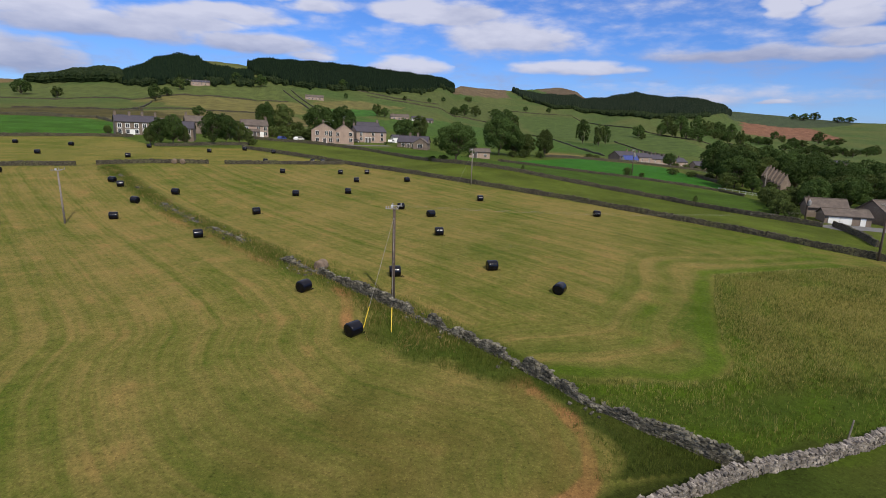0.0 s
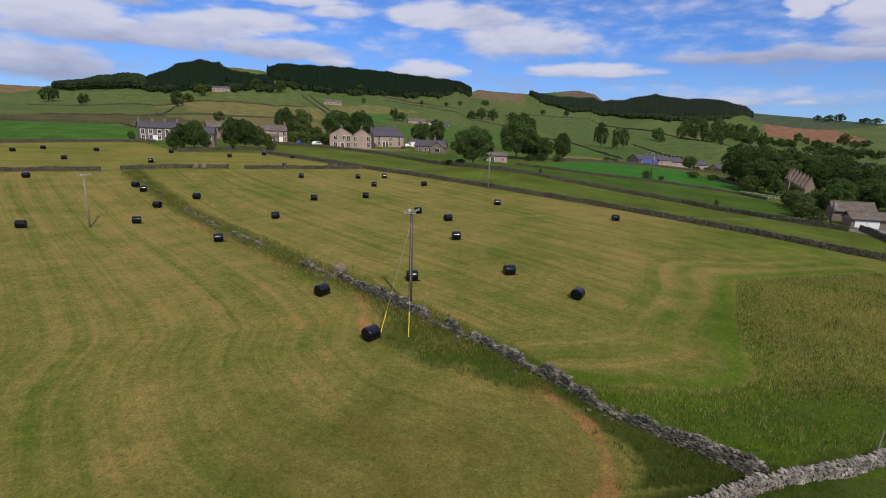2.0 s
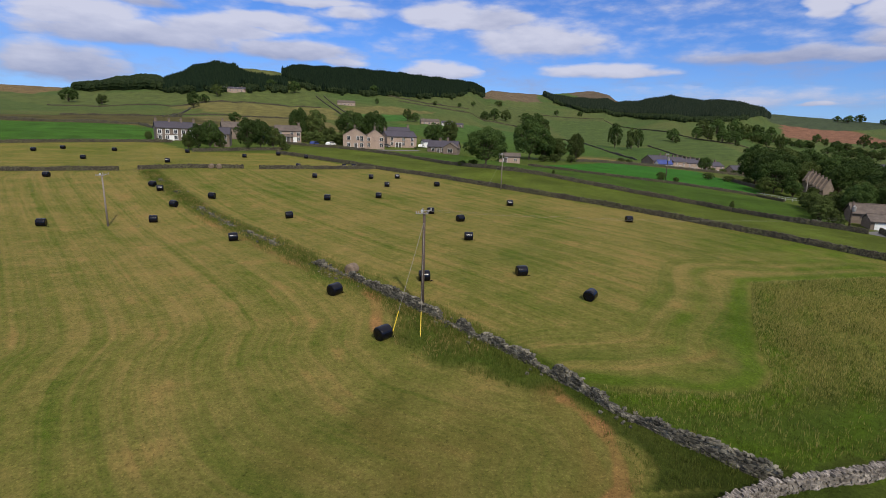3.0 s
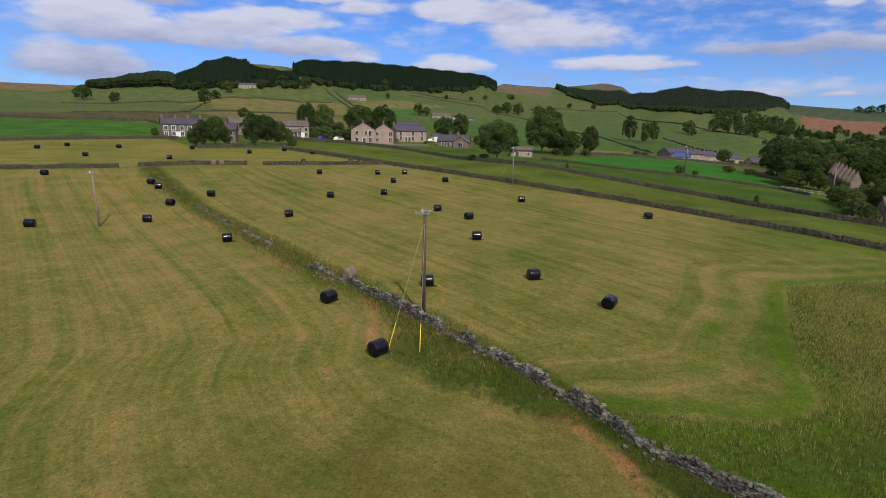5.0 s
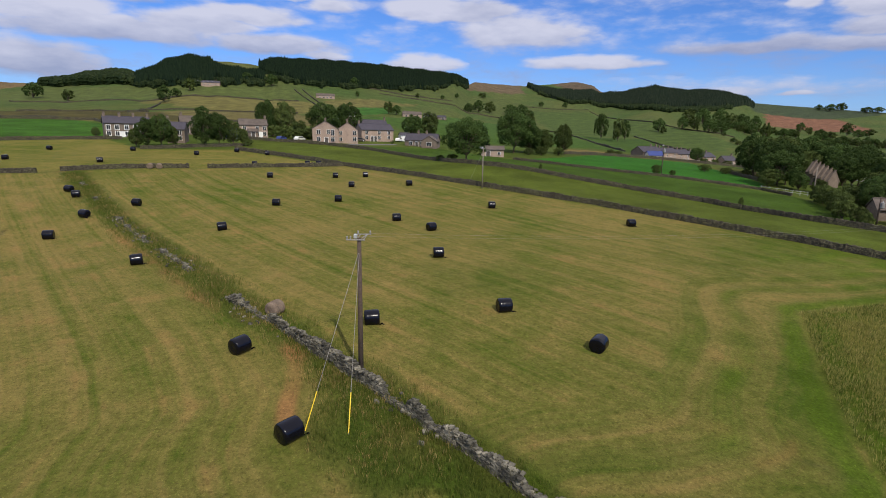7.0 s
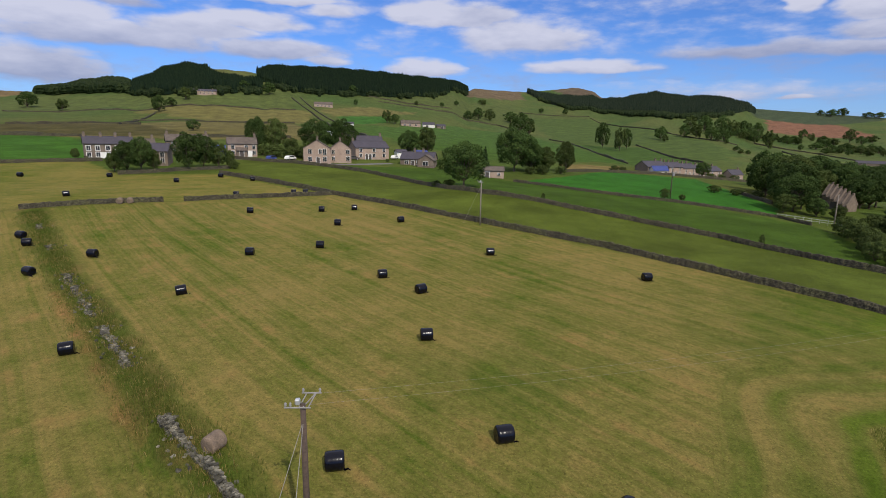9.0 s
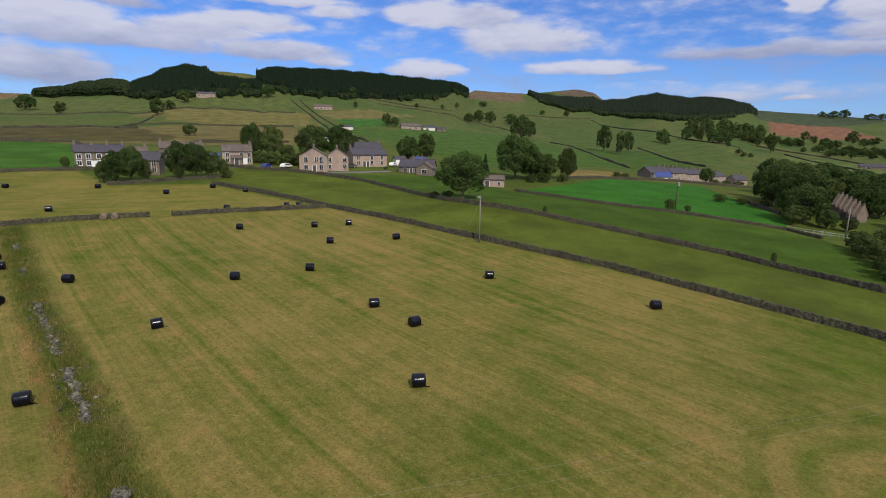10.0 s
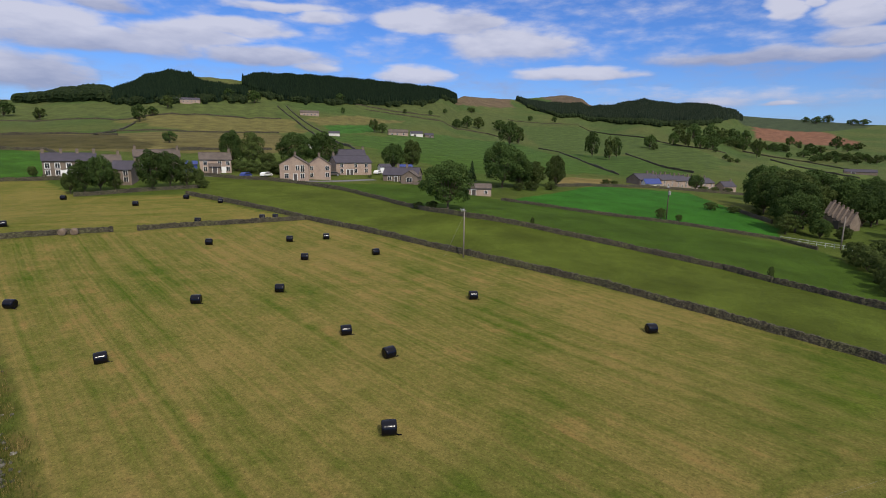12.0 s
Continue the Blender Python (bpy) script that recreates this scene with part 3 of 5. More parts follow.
def build_ground():
    rings = [0.0] + list(8.0 * np.exp(np.arange(0, 530) * 0.012))
    rings = [r for r in rings if r < 4600]
    angles = np.concatenate([np.arange(-52, 52, 0.27), np.arange(52, 308, 4.0)])
    rr, aa = np.meshgrid(np.array(rings[1:]), np.radians(angles), indexing="ij")
    x, y = (rr * np.sin(aa)).ravel(), (rr * np.cos(aa)).ravel()
    x, y = np.append(x, 0.0), np.append(y, 0.0)
    z = height(x, y) + 0.12 * (noise2(x, y, 7, 11) - 0.5) * np.clip(1.3 - np.hypot(x, y) / 150, 0, 1)
    na, nr = len(angles), len(rings) - 1
    i, j = np.meshgrid(np.arange(nr - 1), np.arange(na), indexing="ij")
    jn = (j + 1) % na
    quads = np.stack([i * na + j, i * na + jn, (i + 1) * na + jn, (i + 1) * na + j], -1).reshape(-1, 4)
    hub = len(x) - 1
    faces = quads.tolist() + [[hub, k, (k + 1) % na][::-1] for k in range(na)]
    ob = link_mesh("ground", np.stack([x, y, z], -1).tolist(), faces, M_GROUND, smooth=True)
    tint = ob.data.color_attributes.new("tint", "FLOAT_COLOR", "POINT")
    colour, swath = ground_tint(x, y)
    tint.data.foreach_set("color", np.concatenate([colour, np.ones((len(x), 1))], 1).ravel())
    rows = ob.data.attributes.new("swath", "FLOAT_VECTOR", "POINT")
    rows.data.foreach_set("vector", swath.ravel())
    tagged(ob, "mown hay meadows, green pastures and hills", "ground", kind="structure")


build_ground()

# ---- building blocks ----
def part(name, bm, mat, parent=None, label="", smooth=False):
    """Links a bmesh as one mesh object under a thing or a part."""
    me = bpy.data.meshes.new(name)
    bmesh.ops.recalc_face_normals(bm, faces=bm.faces)
    bm.to_mesh(me)
    bm.free()
    me.materials.append(mat)
    if smooth:
        me.polygons.foreach_set("use_smooth", np.ones(len(me.polygons), bool))
    ob = new(name, me)
    ob.parent = parent
    return tagged(ob, label)


def thing(name, m, label, category, group="", kind=""):
    ob = new(name)
    ob.empty_display_size = 0.3
    ob.matrix_basis = m
    return tagged(ob, label, category, group, kind)


def box(x0, x1, y0, y1, z0, z1, bm=None, bevel=0.0):
    bm = bm or bmesh.new()
    m = Matrix.LocRotScale(((x0 + x1) / 2, (y0 + y1) / 2, (z0 + z1) / 2), None, (x1 - x0, y1 - y0, z1 - z0))
    made = bmesh.ops.create_cube(bm, size=1.0, matrix=m)
    if bevel:
        edges = {e for v in made["verts"] for e in v.link_edges}
        bmesh.ops.bevel(bm, geom=list(edges), offset=bevel, segments=1, affect="EDGES")
    return bm


def tube(points, radii, sides=8, bm=None):
    """A tapering round bar along a line of points."""
    bm = bm or bmesh.new()
    rows = []
    for i, p in enumerate(points):
        p = Vector(p)
        d = Vector(points[min(i + 1, len(points) - 1)]) - Vector(points[max(i - 1, 0)])
        q = d.to_track_quat("Z", "Y")
        rows.append([bm.verts.new(p + q @ Vector((math.cos(a) * radii[i], math.sin(a) * radii[i], 0)))
                     for a in (6.28318 * k / sides for k in range(sides))])
    for a, b in zip(rows, rows[1:]):
        for k in range(sides):
            bm.faces.new((a[k], a[(k + 1) % sides], b[(k + 1) % sides], b[k]))
    bm.faces.new(rows[0][::-1])
    bm.faces.new(rows[-1])
    return bm


def prism(outline, y0, y1, bm=None):
    """An outline in x and z, drawn out from y0 to y1."""
    bm = bm or bmesh.new()
    a = [bm.verts.new((x, y0, z)) for x, z in outline]
    b = [bm.verts.new((x, y1, z)) for x, z in outline]
    bm.faces.new(a)
    bm.faces.new(b[::-1])
    for i in range(len(a)):
        k = (i + 1) % len(a)
        bm.faces.new((a[i], b[i], b[k], a[k]))
    return bm


# ---- field walls ----
def sample_line(line, step):
    out = []
    for (ax, ay), (bx, by) in zip(line, line[1:]):
        d = math.hypot(bx - ax, by - ay)
        n = max(1, round(d / step))
        out += [(ax + (bx - ax) * i / n, ay + (by - ay) * i / n) for i in range(n)]
    return out + [line[-1]]


def far_wall(line, tall, thick, label, seed, mat=None, step=0.5, ragged=0.18):
    """A dry stone wall seen from afar: battered sides and an uneven top."""
    rng = random.Random(seed)
    pts = sample_line(line, step)
    verts, faces = [], []
    wob = [rng.uniform(-1, 1) for _ in range(len(pts) // 9 + 3)]
    for i, (x, y) in enumerate(pts):
        nx, ny = pts[min(i + 1, len(pts) - 1)], pts[max(i - 1, 0)]
        dx, dy = nx[0] - ny[0], nx[1] - ny[1]
        d = math.hypot(dx, dy) or 1
        px, py = -dy / d, dx / d
        z = zg(x, y)
        slow = wob[i // 9] * (1 - i % 9 / 9) + wob[i // 9 + 1] * (i % 9 / 9)
        top = tall * (1 + ragged * slow + rng.uniform(-ragged, ragged))
        for off, up in ((-0.5, -0.15), (-0.44, 0.55), (-0.3, 1.0), (0.3, 1.0), (0.44, 0.55), (0.5, -0.15)):
            j = rng.uniform(-0.07, 0.07)
            o = off * thick + j
            verts.append((x + px * o, y + py * o, z + (up * top if up > 0 else up) + rng.uniform(-0.04, 0.04)))
    for i in range(len(pts) - 1):
        for k in range(5):
            faces.append((i * 6 + k, i * 6 + k + 1, i * 6 + 7 + k, i * 6 + 6 + k))
    for i in (0, len(pts) - 1):
        faces.append(tuple(i * 6 + k for k in range(6)))
    ob = link_mesh("field_wall", verts, faces, mat or M_WALL_FAR)
    return tagged(ob, label, "stone wall", "dry stone field walls", "structure")


def stone_shapes(n, seed, mat):
    """A few rough stones, one metre across, as meshes that many stones share."""
    rng = random.Random(seed)
    shapes = []
    for _ in range(n):
        bm = bmesh.new()                # split slabs with broken corners
        bmesh.ops.create_cube(bm, size=1.0)
        for v in bm.verts:
            v.co += Vector((rng.uniform(-0.17, 0.10), rng.uniform(-0.17, 0.10), rng.uniform(-0.2, 0.12)))
        corners = rng.sample(list(bm.verts), 3)
        bmesh.ops.bevel(bm, geom=corners, offset=0.22, segments=1, affect="VERTICES")
        bm.normal_update()
        me = bpy.data.meshes.new("stone")
        bm.to_mesh(me)
        bm.free()
        me.materials.append(mat)
        shapes.append(me)
    return shapes


STONES, PALE_STONES = stone_shapes(9, 4, M_STONE), stone_shapes(9, 5, M_STONE_PALE)


def stone_wall(line, profile, thick, label, seed, near, shapes, loose=0.04):
    """A dry stone wall laid stone by stone. profile(s): its height at s metres along; near: which stones are separate pieces."""
    rng = random.Random(seed)
    wall = thing("stone_wall", Matrix(), label, "stone wall", "dry stone field walls", "structure")
    placed = []
    s0 = 0.0
    for (ax, ay), (bx, by) in zip(line, line[1:]):
        d = math.hypot(bx - ax, by - ay)
        turn = math.atan2(by - ay, bx - ax)
        ux, uy = (bx - ax) / d, (by - ay) / d
        for side in (-1, 1):
            z = 0.0
            course = 0
            while z < 1.6:
                hgt = rng.uniform(0.06, 0.13)
                s = rng.uniform(-0.2, 0.1)
                while s < d:
                    ln = rng.uniform(0.10, 0.27)
                    if z + hgt * 0.5 < profile(s0 + s + ln / 2):
                        lean = thick * (0.5 - 0.14 * z)
                        off = side * (lean - 0.13) + rng.uniform(-loose, loose) + 0.25 * loose * math.sin((s0 + s) * 1.7) * 4
                        x, y = ax + ux * (s + ln / 2) - uy * off, ay + uy * (s + ln / 2) + ux * off
                        placed.append((x, y, zg(x, y) + z + hgt / 2 - 0.05, turn + rng.uniform(-3, 3) * loose, ln * 0.98, rng.uniform(0.16, 0.26), hgt * 1.08, rng.uniform(-0.2, 0.2)))
                    s += ln
                z += hgt * 0.93
                course += 1
        s = 0.0
        while s < d:                       # cope stones on edge, some fallen beside
            wdt = rng.uniform(0.10, 0.2)
            top = profile(s0 + s)
            if top > 0.42 and rng.random() < 0.9:
                off = rng.uniform(-0.3, 0.3) * thick
                x, y = ax + ux * s - uy * off, ay + uy * s + ux * off
                placed.append((x, y, zg(x, y) + top + 0.03, turn + rng.uniform(-0.3, 0.3), wdt, thick * rng.uniform(0.3, 0.6), rng.uniform(0.07, 0.14), rng.uniform(-0.3, 0.3)))
            elif 0.12 < top < 0.42 and rng.random() < 0.5:
                off = rng.gauss(0, 0.55)
                x, y = ax + ux * s - uy * off, ay + uy * s + ux * off
                k = rng.uniform(0.12, 0.3)
                placed.append((x, y, zg(x, y) + k * 0.2 + max(0, top - abs(off)) * 0.8, rng.uniform(0, 6), k, k * 0.8, k * 0.6, rng.uniform(-0.5, 0.5)))
            s += wdt * 0.55
        s0 += d
    verts, faces = [], []
    count = 0
    order = sorted(placed, key=lambda p: (not near(p[0], p[1]), p[0], p[1]))
    for p in order:
        x, y, z, turn, lx, ly, lz, tip = p
        m = Matrix.LocRotScale((x, y, z), Euler((tip, 0.6 * tip, turn)), (lx, ly, lz))
        me = shapes[rng.randrange(len(shapes))]
        if near(x, y) and count < 300:
            ob = new("stone", me)
            ob.parent, ob.matrix_basis = wall, m
            count += 1
        else:
            b = len(verts)
            verts += [tuple(m @ v.co) for v in me.vertices]
            faces += [tuple(b + i for i in f.vertices) for f in me.polygons]
    if verts:
        tagged(link_mesh("stonework", verts, faces, shapes[0].materials[0], wall), kind="stuff")
    # rubble heart of the wall
    pts = sample_line(line, 0.4)
    hv, hf = [], []
    run = 0.0
    for i, (x, y) in enumerate(pts):
        a, b = pts[min(i + 1, len(pts) - 1)], pts[max(i - 1, 0)]
        d = math.hypot(a[0] - b[0], a[1] - b[1])
        px, py = -(a[1] - b[1]) / d, (a[0] - b[0]) / d
        if i:
            run += math.hypot(x - pts[i - 1][0], y - pts[i - 1][1])
        t = profile(run) - 0.16
        for o, up in ((-0.30, -0.2), (-0.18, t), (0.18, t), (0.30, -0.2)):
            hv.append((x + px * o * thick, y + py * o * thick, zg(x, y) + up))
    for i in range(len(pts) - 1):
        for k in range(3):
            hf.append((i * 4 + k, i * 4 + k + 1, i * 4 + 5 + k, i * 4 + 4 + k))
    link_mesh("rubble_core", hv, hf, M_WALL_FAR, wall)
    return wall


def wave(s, *terms):
    return sum(a * math.sin(s * f + p) for a, f, p in terms)


def long_profile(s):
    """The ragged wall: standing lengths with gaps between."""
    h = 0.52 + wave(s, (0.09, 0.9, 0.4), (0.08, 2.1, 1.0), (0.05, 4.7, 0.3))
    for a, b, k in ((0.5, 6.0, 0.22), (6.4, 8.9, -0.28), (10.6, 12.9, 0.40), (13.0, 14.6, -0.2), (15.2, 16.6, 0.12), (17.4, 19.4, 0.18), (19.8, 20.6, -0.2), (20.8, 21.9, 0.16), (22.1, 23.9, -0.38), (24.4, 33.0, 0.30), (37.0, 40.0, -0.25), (42.0, 46.0, -0.3)):
        h += k / (1 + math.exp(-9 * (s - a))) / (1 + math.exp(9 * (s - b)))
    return max(0.16, min(1.2, h))


def near_profile(s):
    return 0.56 + wave(s, (0.05, 1.1, 0.0), (0.04, 3.1, 1.0))


# ---- silage and hay bales ----
def bale_profile(r, length, steps):
    pts = [(-length / 2 + 0.03, 0.0), (-length / 2, r * 0.45), (-length / 2 + 0.005, r * 0.86), (-length / 2 + 0.05, r * 0.97)]
    for i in range(steps + 1):
        t = i / steps
        pts.append((-length / 2 + 0.10 + (length - 0.2) * t, r * (1.0 + 0.018 * math.sin(t * math.pi) + 0.007 * (i % 2))))
    return pts + [(-x, y) for x, y in pts[3::-1]]


def bale_mesh(r, length, seed, sag=0.05):
    rng = random.Random(seed)
    bm = bmesh.new()
    n = 26
    bumps = [rng.uniform(-0.012, 0.012) for _ in range(n)]
    rows = []
    for i, (x, rad) in enumerate(bale_profile(r, length, 8)):
        ring = []
        for k in range(n):
            a = 6.28318 * k / n
            rr = rad * (1 + bumps[k] + rng.uniform(-0.006, 0.006))
            z = max(math.sin(a) * rr, -r + sag)
            ring.append(bm.verts.new((x + rng.uniform(-0.006, 0.006), math.cos(a) * rr, z + r - sag)))
        rows.append(ring)
    for a, b in zip(rows, rows[1:]):
        for k in range(n):
            bm.faces.new((a[k], a[(k + 1) % n], b[(k + 1) % n], b[k]))
    return bm


def wrapped_bale(seed):
    bale = thing("silage_bale", Matrix(), "round silage bale wrapped in glossy black film on mown grass", "silage bale", "wrapped bales in the meadows")
    part("wrapped_body", bale_mesh(0.54, 1.06, seed), M_FILM, bale, smooth=True)
    bm = bmesh.new()               # loose end of the film trailing on the grass
    rng = random.Random(seed)
    last = None
    for i in range(6):
        x, w = 0.48 + 0.08 * i, 0.08 - 0.011 * i
        z = 0.10 + 0.05 * math.sin(i * 1.7 + seed) - 0.012 * i
        row = [bm.verts.new((x, -0.3 + s * w + 0.04 * math.sin(i), z + 0.02 * s)) for s in (-1, 1)]
        if last:
            bm.faces.new((last[0], last[1], row[1], row[0]))
        last = row
    bmesh.ops.solidify(bm, geom=list(bm.faces), thickness=0.008)
    part("film_tail", bm, M_FILM, bale)
    return bale


FRONT_BALES = [(-3.0, 37.1, 44), (-7.6, 46.1, 52), (-22.4, 65.9, 22), (-36.7, 76.9, 15), (-37.9, 86.6, -20), (-44.4, 97.0, 20), (-47.1, 100.2, -15),
         (10.2, 51.5, 8), (15.1, 45.2, 52), (6.5, 65.9, 3), (6.7, 78.2, 30), (2.5, 83.6, 12), (-18.5, 79.4, 24), (-14.9, 93.3, 0), (-6.3, 96.9, 0),
         (-34.2, 93.0, -6), (17.2, 94.1, 2), (34.8, 83.6, 3)]
BACK_BALES = [(-21.4, 119.8, 5), (-3.4, 124.8, 8), (5.2, 114.5, 20), (-9.3, 123.0, 4), (-5.3, 111.7, 0),
         (0.4, 49.8, 5), (-48.2, 71.5, 12), (-69.2, 106.5, -5), (-54.8, 125.0, 25), (-62.6, 156.4, 5), (-45.2, 150.2, 8), (-38.6, 160.8, -8),
         (-29.9, 156.6, 20), (-17.3, 139.9, 5), (-14.9, 140.6, 4), (-96.1, 156.8, 0), (-78.0, 134.1, 12), (-81.7, 155.4, -10), (-99.5, 150.0, 5), (-88.0, 112.0, 10), (-27.9, 135.0, 6)]


def on_slope(x, y, turn):
    """A pose on the ground at x, y, tilted with the slope."""
    e = 0.5
    n = Vector((zg(x - e, y) - zg(x + e, y), zg(x, y - e) - zg(x, y + e), 2 * e)).normalized()
    q = Vector((0, 0, 1)).rotation_difference(n)
    return Matrix.Translation((x, y, zg(x, y) - 0.02)) @ q.to_matrix().to_4x4() @ pose(0, 0, 0, 0, 0, turn)


def build_bales():
    first = [wrapped_bale(s) for s in (1, 2, 3)]
    for i, (x, y, turn) in enumerate(FRONT_BALES + BACK_BALES):
        m = on_slope(x, y, turn)
        if i < 3:
            first[i].matrix_basis = m
        else:
            copy_thing(first[i % 3], m)
    for i, (x, y, turn) in enumerate([(-6.7, 52.1, 60), (-44.1, 121.6, 100), (-42.7, 122.3, 112)]):
        ob = part("hay_bale", bale_mesh(0.55, 1.05, 40 + i, 0.12), M_HAY, smooth=True)
        ob.matrix_basis = on_slope(x, y, turn)
        tagged(ob, "old weathered brown round hay bale beside a wall", "hay bale", "old hay bales")


# ---- electricity poles ----
def power_pole(x, y, tall, label, turn=0.0, lean=(0, 0), arm=True, stays=(), transformer=False, wood=None, girth=1.0, guards=True):
    m = pose(x, y, zg(x, y), lean[0], lean[1], turn)
    pole = thing("electricity_pole", m, label, "electricity pole", "electricity poles")
    part("shaft", tube([(0, 0, -0.4), (0, 0, tall * 0.5), (0, 0, tall)], [0.15 * girth, 0.135 * girth, 0.11 * girth], 10), wood or M_WOOD, pole, smooth=True)
    if arm:
        a = part("cross_arm", box(-0.70, 0.34, -0.195, -0.14, tall - 0.11, tall - 0.055, bevel=0.01), M_ARM, pole)
        b = part("upper_arm", box(-0.22, 0.58, 0.79, 0.84, tall + 0.03, tall + 0.085, bevel=0.01), M_ARM, pole)
        for u, v in ((-0.12, -0.02), (0.02, 0.34), (0.24, 0.36)):
            part("brace", tube([(u, -0.16, tall - 0.08), (v, 0.82, tall + 0.05)], [0.026, 0.026], 5), M_ARM, pole)
        part("switch", box(-0.30, -0.10, -0.12, 0.10, tall - 0.03, tall + 0.22, bevel=0.04), M_STEEL, pole, "pale grey switch unit")
        for u, yy, z, on in ((-0.64, -0.165, tall - 0.05, a), (-0.45, -0.165, tall - 0.05, a), (-0.16, 0.815, tall + 0.09, b), (0.52, 0.815, tall + 0.09, b)):
            part("insulator", tube([(u, yy, z), (u, yy, z + 0.05), (u, yy, z + 0.08), (u, yy, z + 0.12), (u, yy, z + 0.18)], [0.025, 0.055, 0.035, 0.06, 0.025], 8), M_ARM, on)
    if transformer:
        can = part("transformer", tube([(0, -0.45, tall - 1.9), (0, -0.45, tall - 1.8), (0, -0.45, tall - 1.0), (0, -0.45, tall - 0.92)], [0.26, 0.32, 0.32, 0.22], 12), M_ARM, pole, "grey steel transformer")
        part("bushing", tube([(0, -0.45, tall - 0.92), (0, -0.45, tall - 0.65)], [0.06, 0.04], 6), M_STEEL, can)
    inv = m.inverted()
    for gx, gy in stays:
        g = inv @ Vector((gx, gy, zg(gx, gy)))
        top = Vector((0, 0, tall - 0.7))
        wire = part("stay_wire", tube([g, top], [0.014, 0.014], 5), M_WIRE, pole)
        d = (top - g).normalized()
        if guards:
            part("stay_guard", tube([g + d * 0.1, g + d * 2.0], [0.028, 0.028], 6), M_YELLOW, wire, "yellow plastic stay guard")
    return pole


# ---- houses ----
def opening(house, face, u, z, w, h, width, depth, door=False, mat=None, surround=False):
    """A window or a door with its frame on one side of a house."""
    turn, dist = {"f": (0, depth / 2), "r": (90, width / 2), "b": (180, depth / 2), "l": (270, width / 2)}[face]
    m = pose(0, 0, 0, 0, 0, turn) @ pose(u, -dist, z)

    def put(ob):
        ob.matrix_basis = m
        return ob
    if door:
        d = put(part("door", box(-w / 2, w / 2, -0.05, 0.12, 0, h), mat or M_DOOR, house))
        fr = box(-w / 2 - 0.12, -w / 2, -0.09, 0.1, 0, h + 0.12)
        box(w / 2, w / 2 + 0.12, -0.09, 0.1, 0, h + 0.12, fr)
        box(-w / 2, w / 2, -0.09, 0.1, h, h + 0.12, fr)
        part("door_frame", fr, M_WHITE, d)
        return
    e = 0.16 if surround else 0.07
    fr = box(-w / 2 - e, -w / 2, -0.08, 0.1, -0.02, h + e)
    box(w / 2, w / 2 + e, -0.08, 0.1, -0.02, h + e, fr)
    box(-w / 2, w / 2, -0.08, 0.1, h, h + e, fr)
    box(-0.03, 0.03, -0.07, 0.1, 0, h, fr)
    win = put(part("window", fr, M_WHITE, house))
    part("pane", box(-w / 2, w / 2, -0.03, 0.08, 0, h), M_GLASS, win, "dark glass")
    part("sill", box(-w / 2 - 0.2, w / 2 + 0.2, -0.16, 0.1, -0.14, -0.02), M_WHITE if surround else M_HOUSE, win)


def house(x, y, turn, w, d, eave, ridge, label, walls=None, roof=None, openings=(), doors=(), chimneys=(), name="house", hip=0.0, sink=0.0, surround=False):
    """A gabled house: its front left corner on the ground at x, y. The ridge runs along the front."""
    walls, roof = walls or M_HOUSE, roof or M_SLATE
    base = pose(x, y, 0, 0, 0, turn)
    c = base @ Vector((w / 2, d / 2, 0))
    z = min(zg(*(base @ Vector(p))[:2]) for p in ((0, 0, 0), (w, 0, 0), (w, d, 0), (0, d, 0)))
    z = max(z, zg(*(base @ Vector((w / 2, 0, 0)))[:2]) - 0.3) - sink
    h = thing(name, pose(c.x, c.y, z, 0, 0, turn), label, "house" if name == "house" else name.replace("_", " "), "farmhouses and cottages")
    bm = prism([(-d / 2, -1.0), (d / 2, -1.0), (d / 2, eave), (0, ridge), (-d / 2, eave)], -w / 2, w / 2)
    bmesh.ops.transform(bm, matrix=pose(0, 0, 0, 0, 0, -90), verts=bm.verts)
    part("wall", bm, walls, h)
    pitch = (ridge - eave) / (d / 2)
    o, t, e = 0.25, 0.16, 0.22
    for s in (-1, 1):
        ye, ze = d / 2 + o, eave - o * pitch
        out = [(0, ridge + 0.02), (0, ridge + 0.02 + t), (s * ye, ze + 0.02 + t), (s * ye, ze + 0.02)]
        bm = prism(out, -w / 2 - e, w / 2 + e)
        bmesh.ops.transform(bm, matrix=pose(0, 0, 0, 0, 0, -90), verts=bm.verts)
        part("roof_slope", bm, roof, h)
    part("ridge_tiles", box(-w / 2 - e, w / 2 + e, -0.14, 0.14, ridge + 0.06, ridge + t + 0.1, bevel=0.05), roof, h)
    part("gutter", box(-w / 2 - e, w / 2 + e, -d / 2 - o - 0.1, -d / 2 - o, eave - o * pitch + 0.02, eave - o * pitch + 0.12), M_DOOR, h)
    for u in chimneys:
        ch = part("chimney", box(u - 0.35, u + 0.35, -0.32, 0.32, ridge - 0.6, ridge + 1.15, bevel=0.03), M_HOUSE_DARK, h)
        part("cornice", box(u - 0.42, u + 0.42, -0.39, 0.39, ridge + 0.95, ridge + 1.08), M_HOUSE_DARK, ch)
        for k in (-0.16, 0.16):
            part("chimney_pot", tube([(u + k, 0, ridge + 1.15), (u + k, 0, ridge + 1.55)], [0.12, 0.09], 8), M_STONE_SLATE, ch)
    for f, u, zz, ww, hh in openings:
        opening(h, f, u, zz, ww, hh, w, d, surround=surround)
    for f, u, zz, ww, hh, mat in doors:
        opening(h, f, u, zz, ww, hh, w, d, True, mat)
    return h


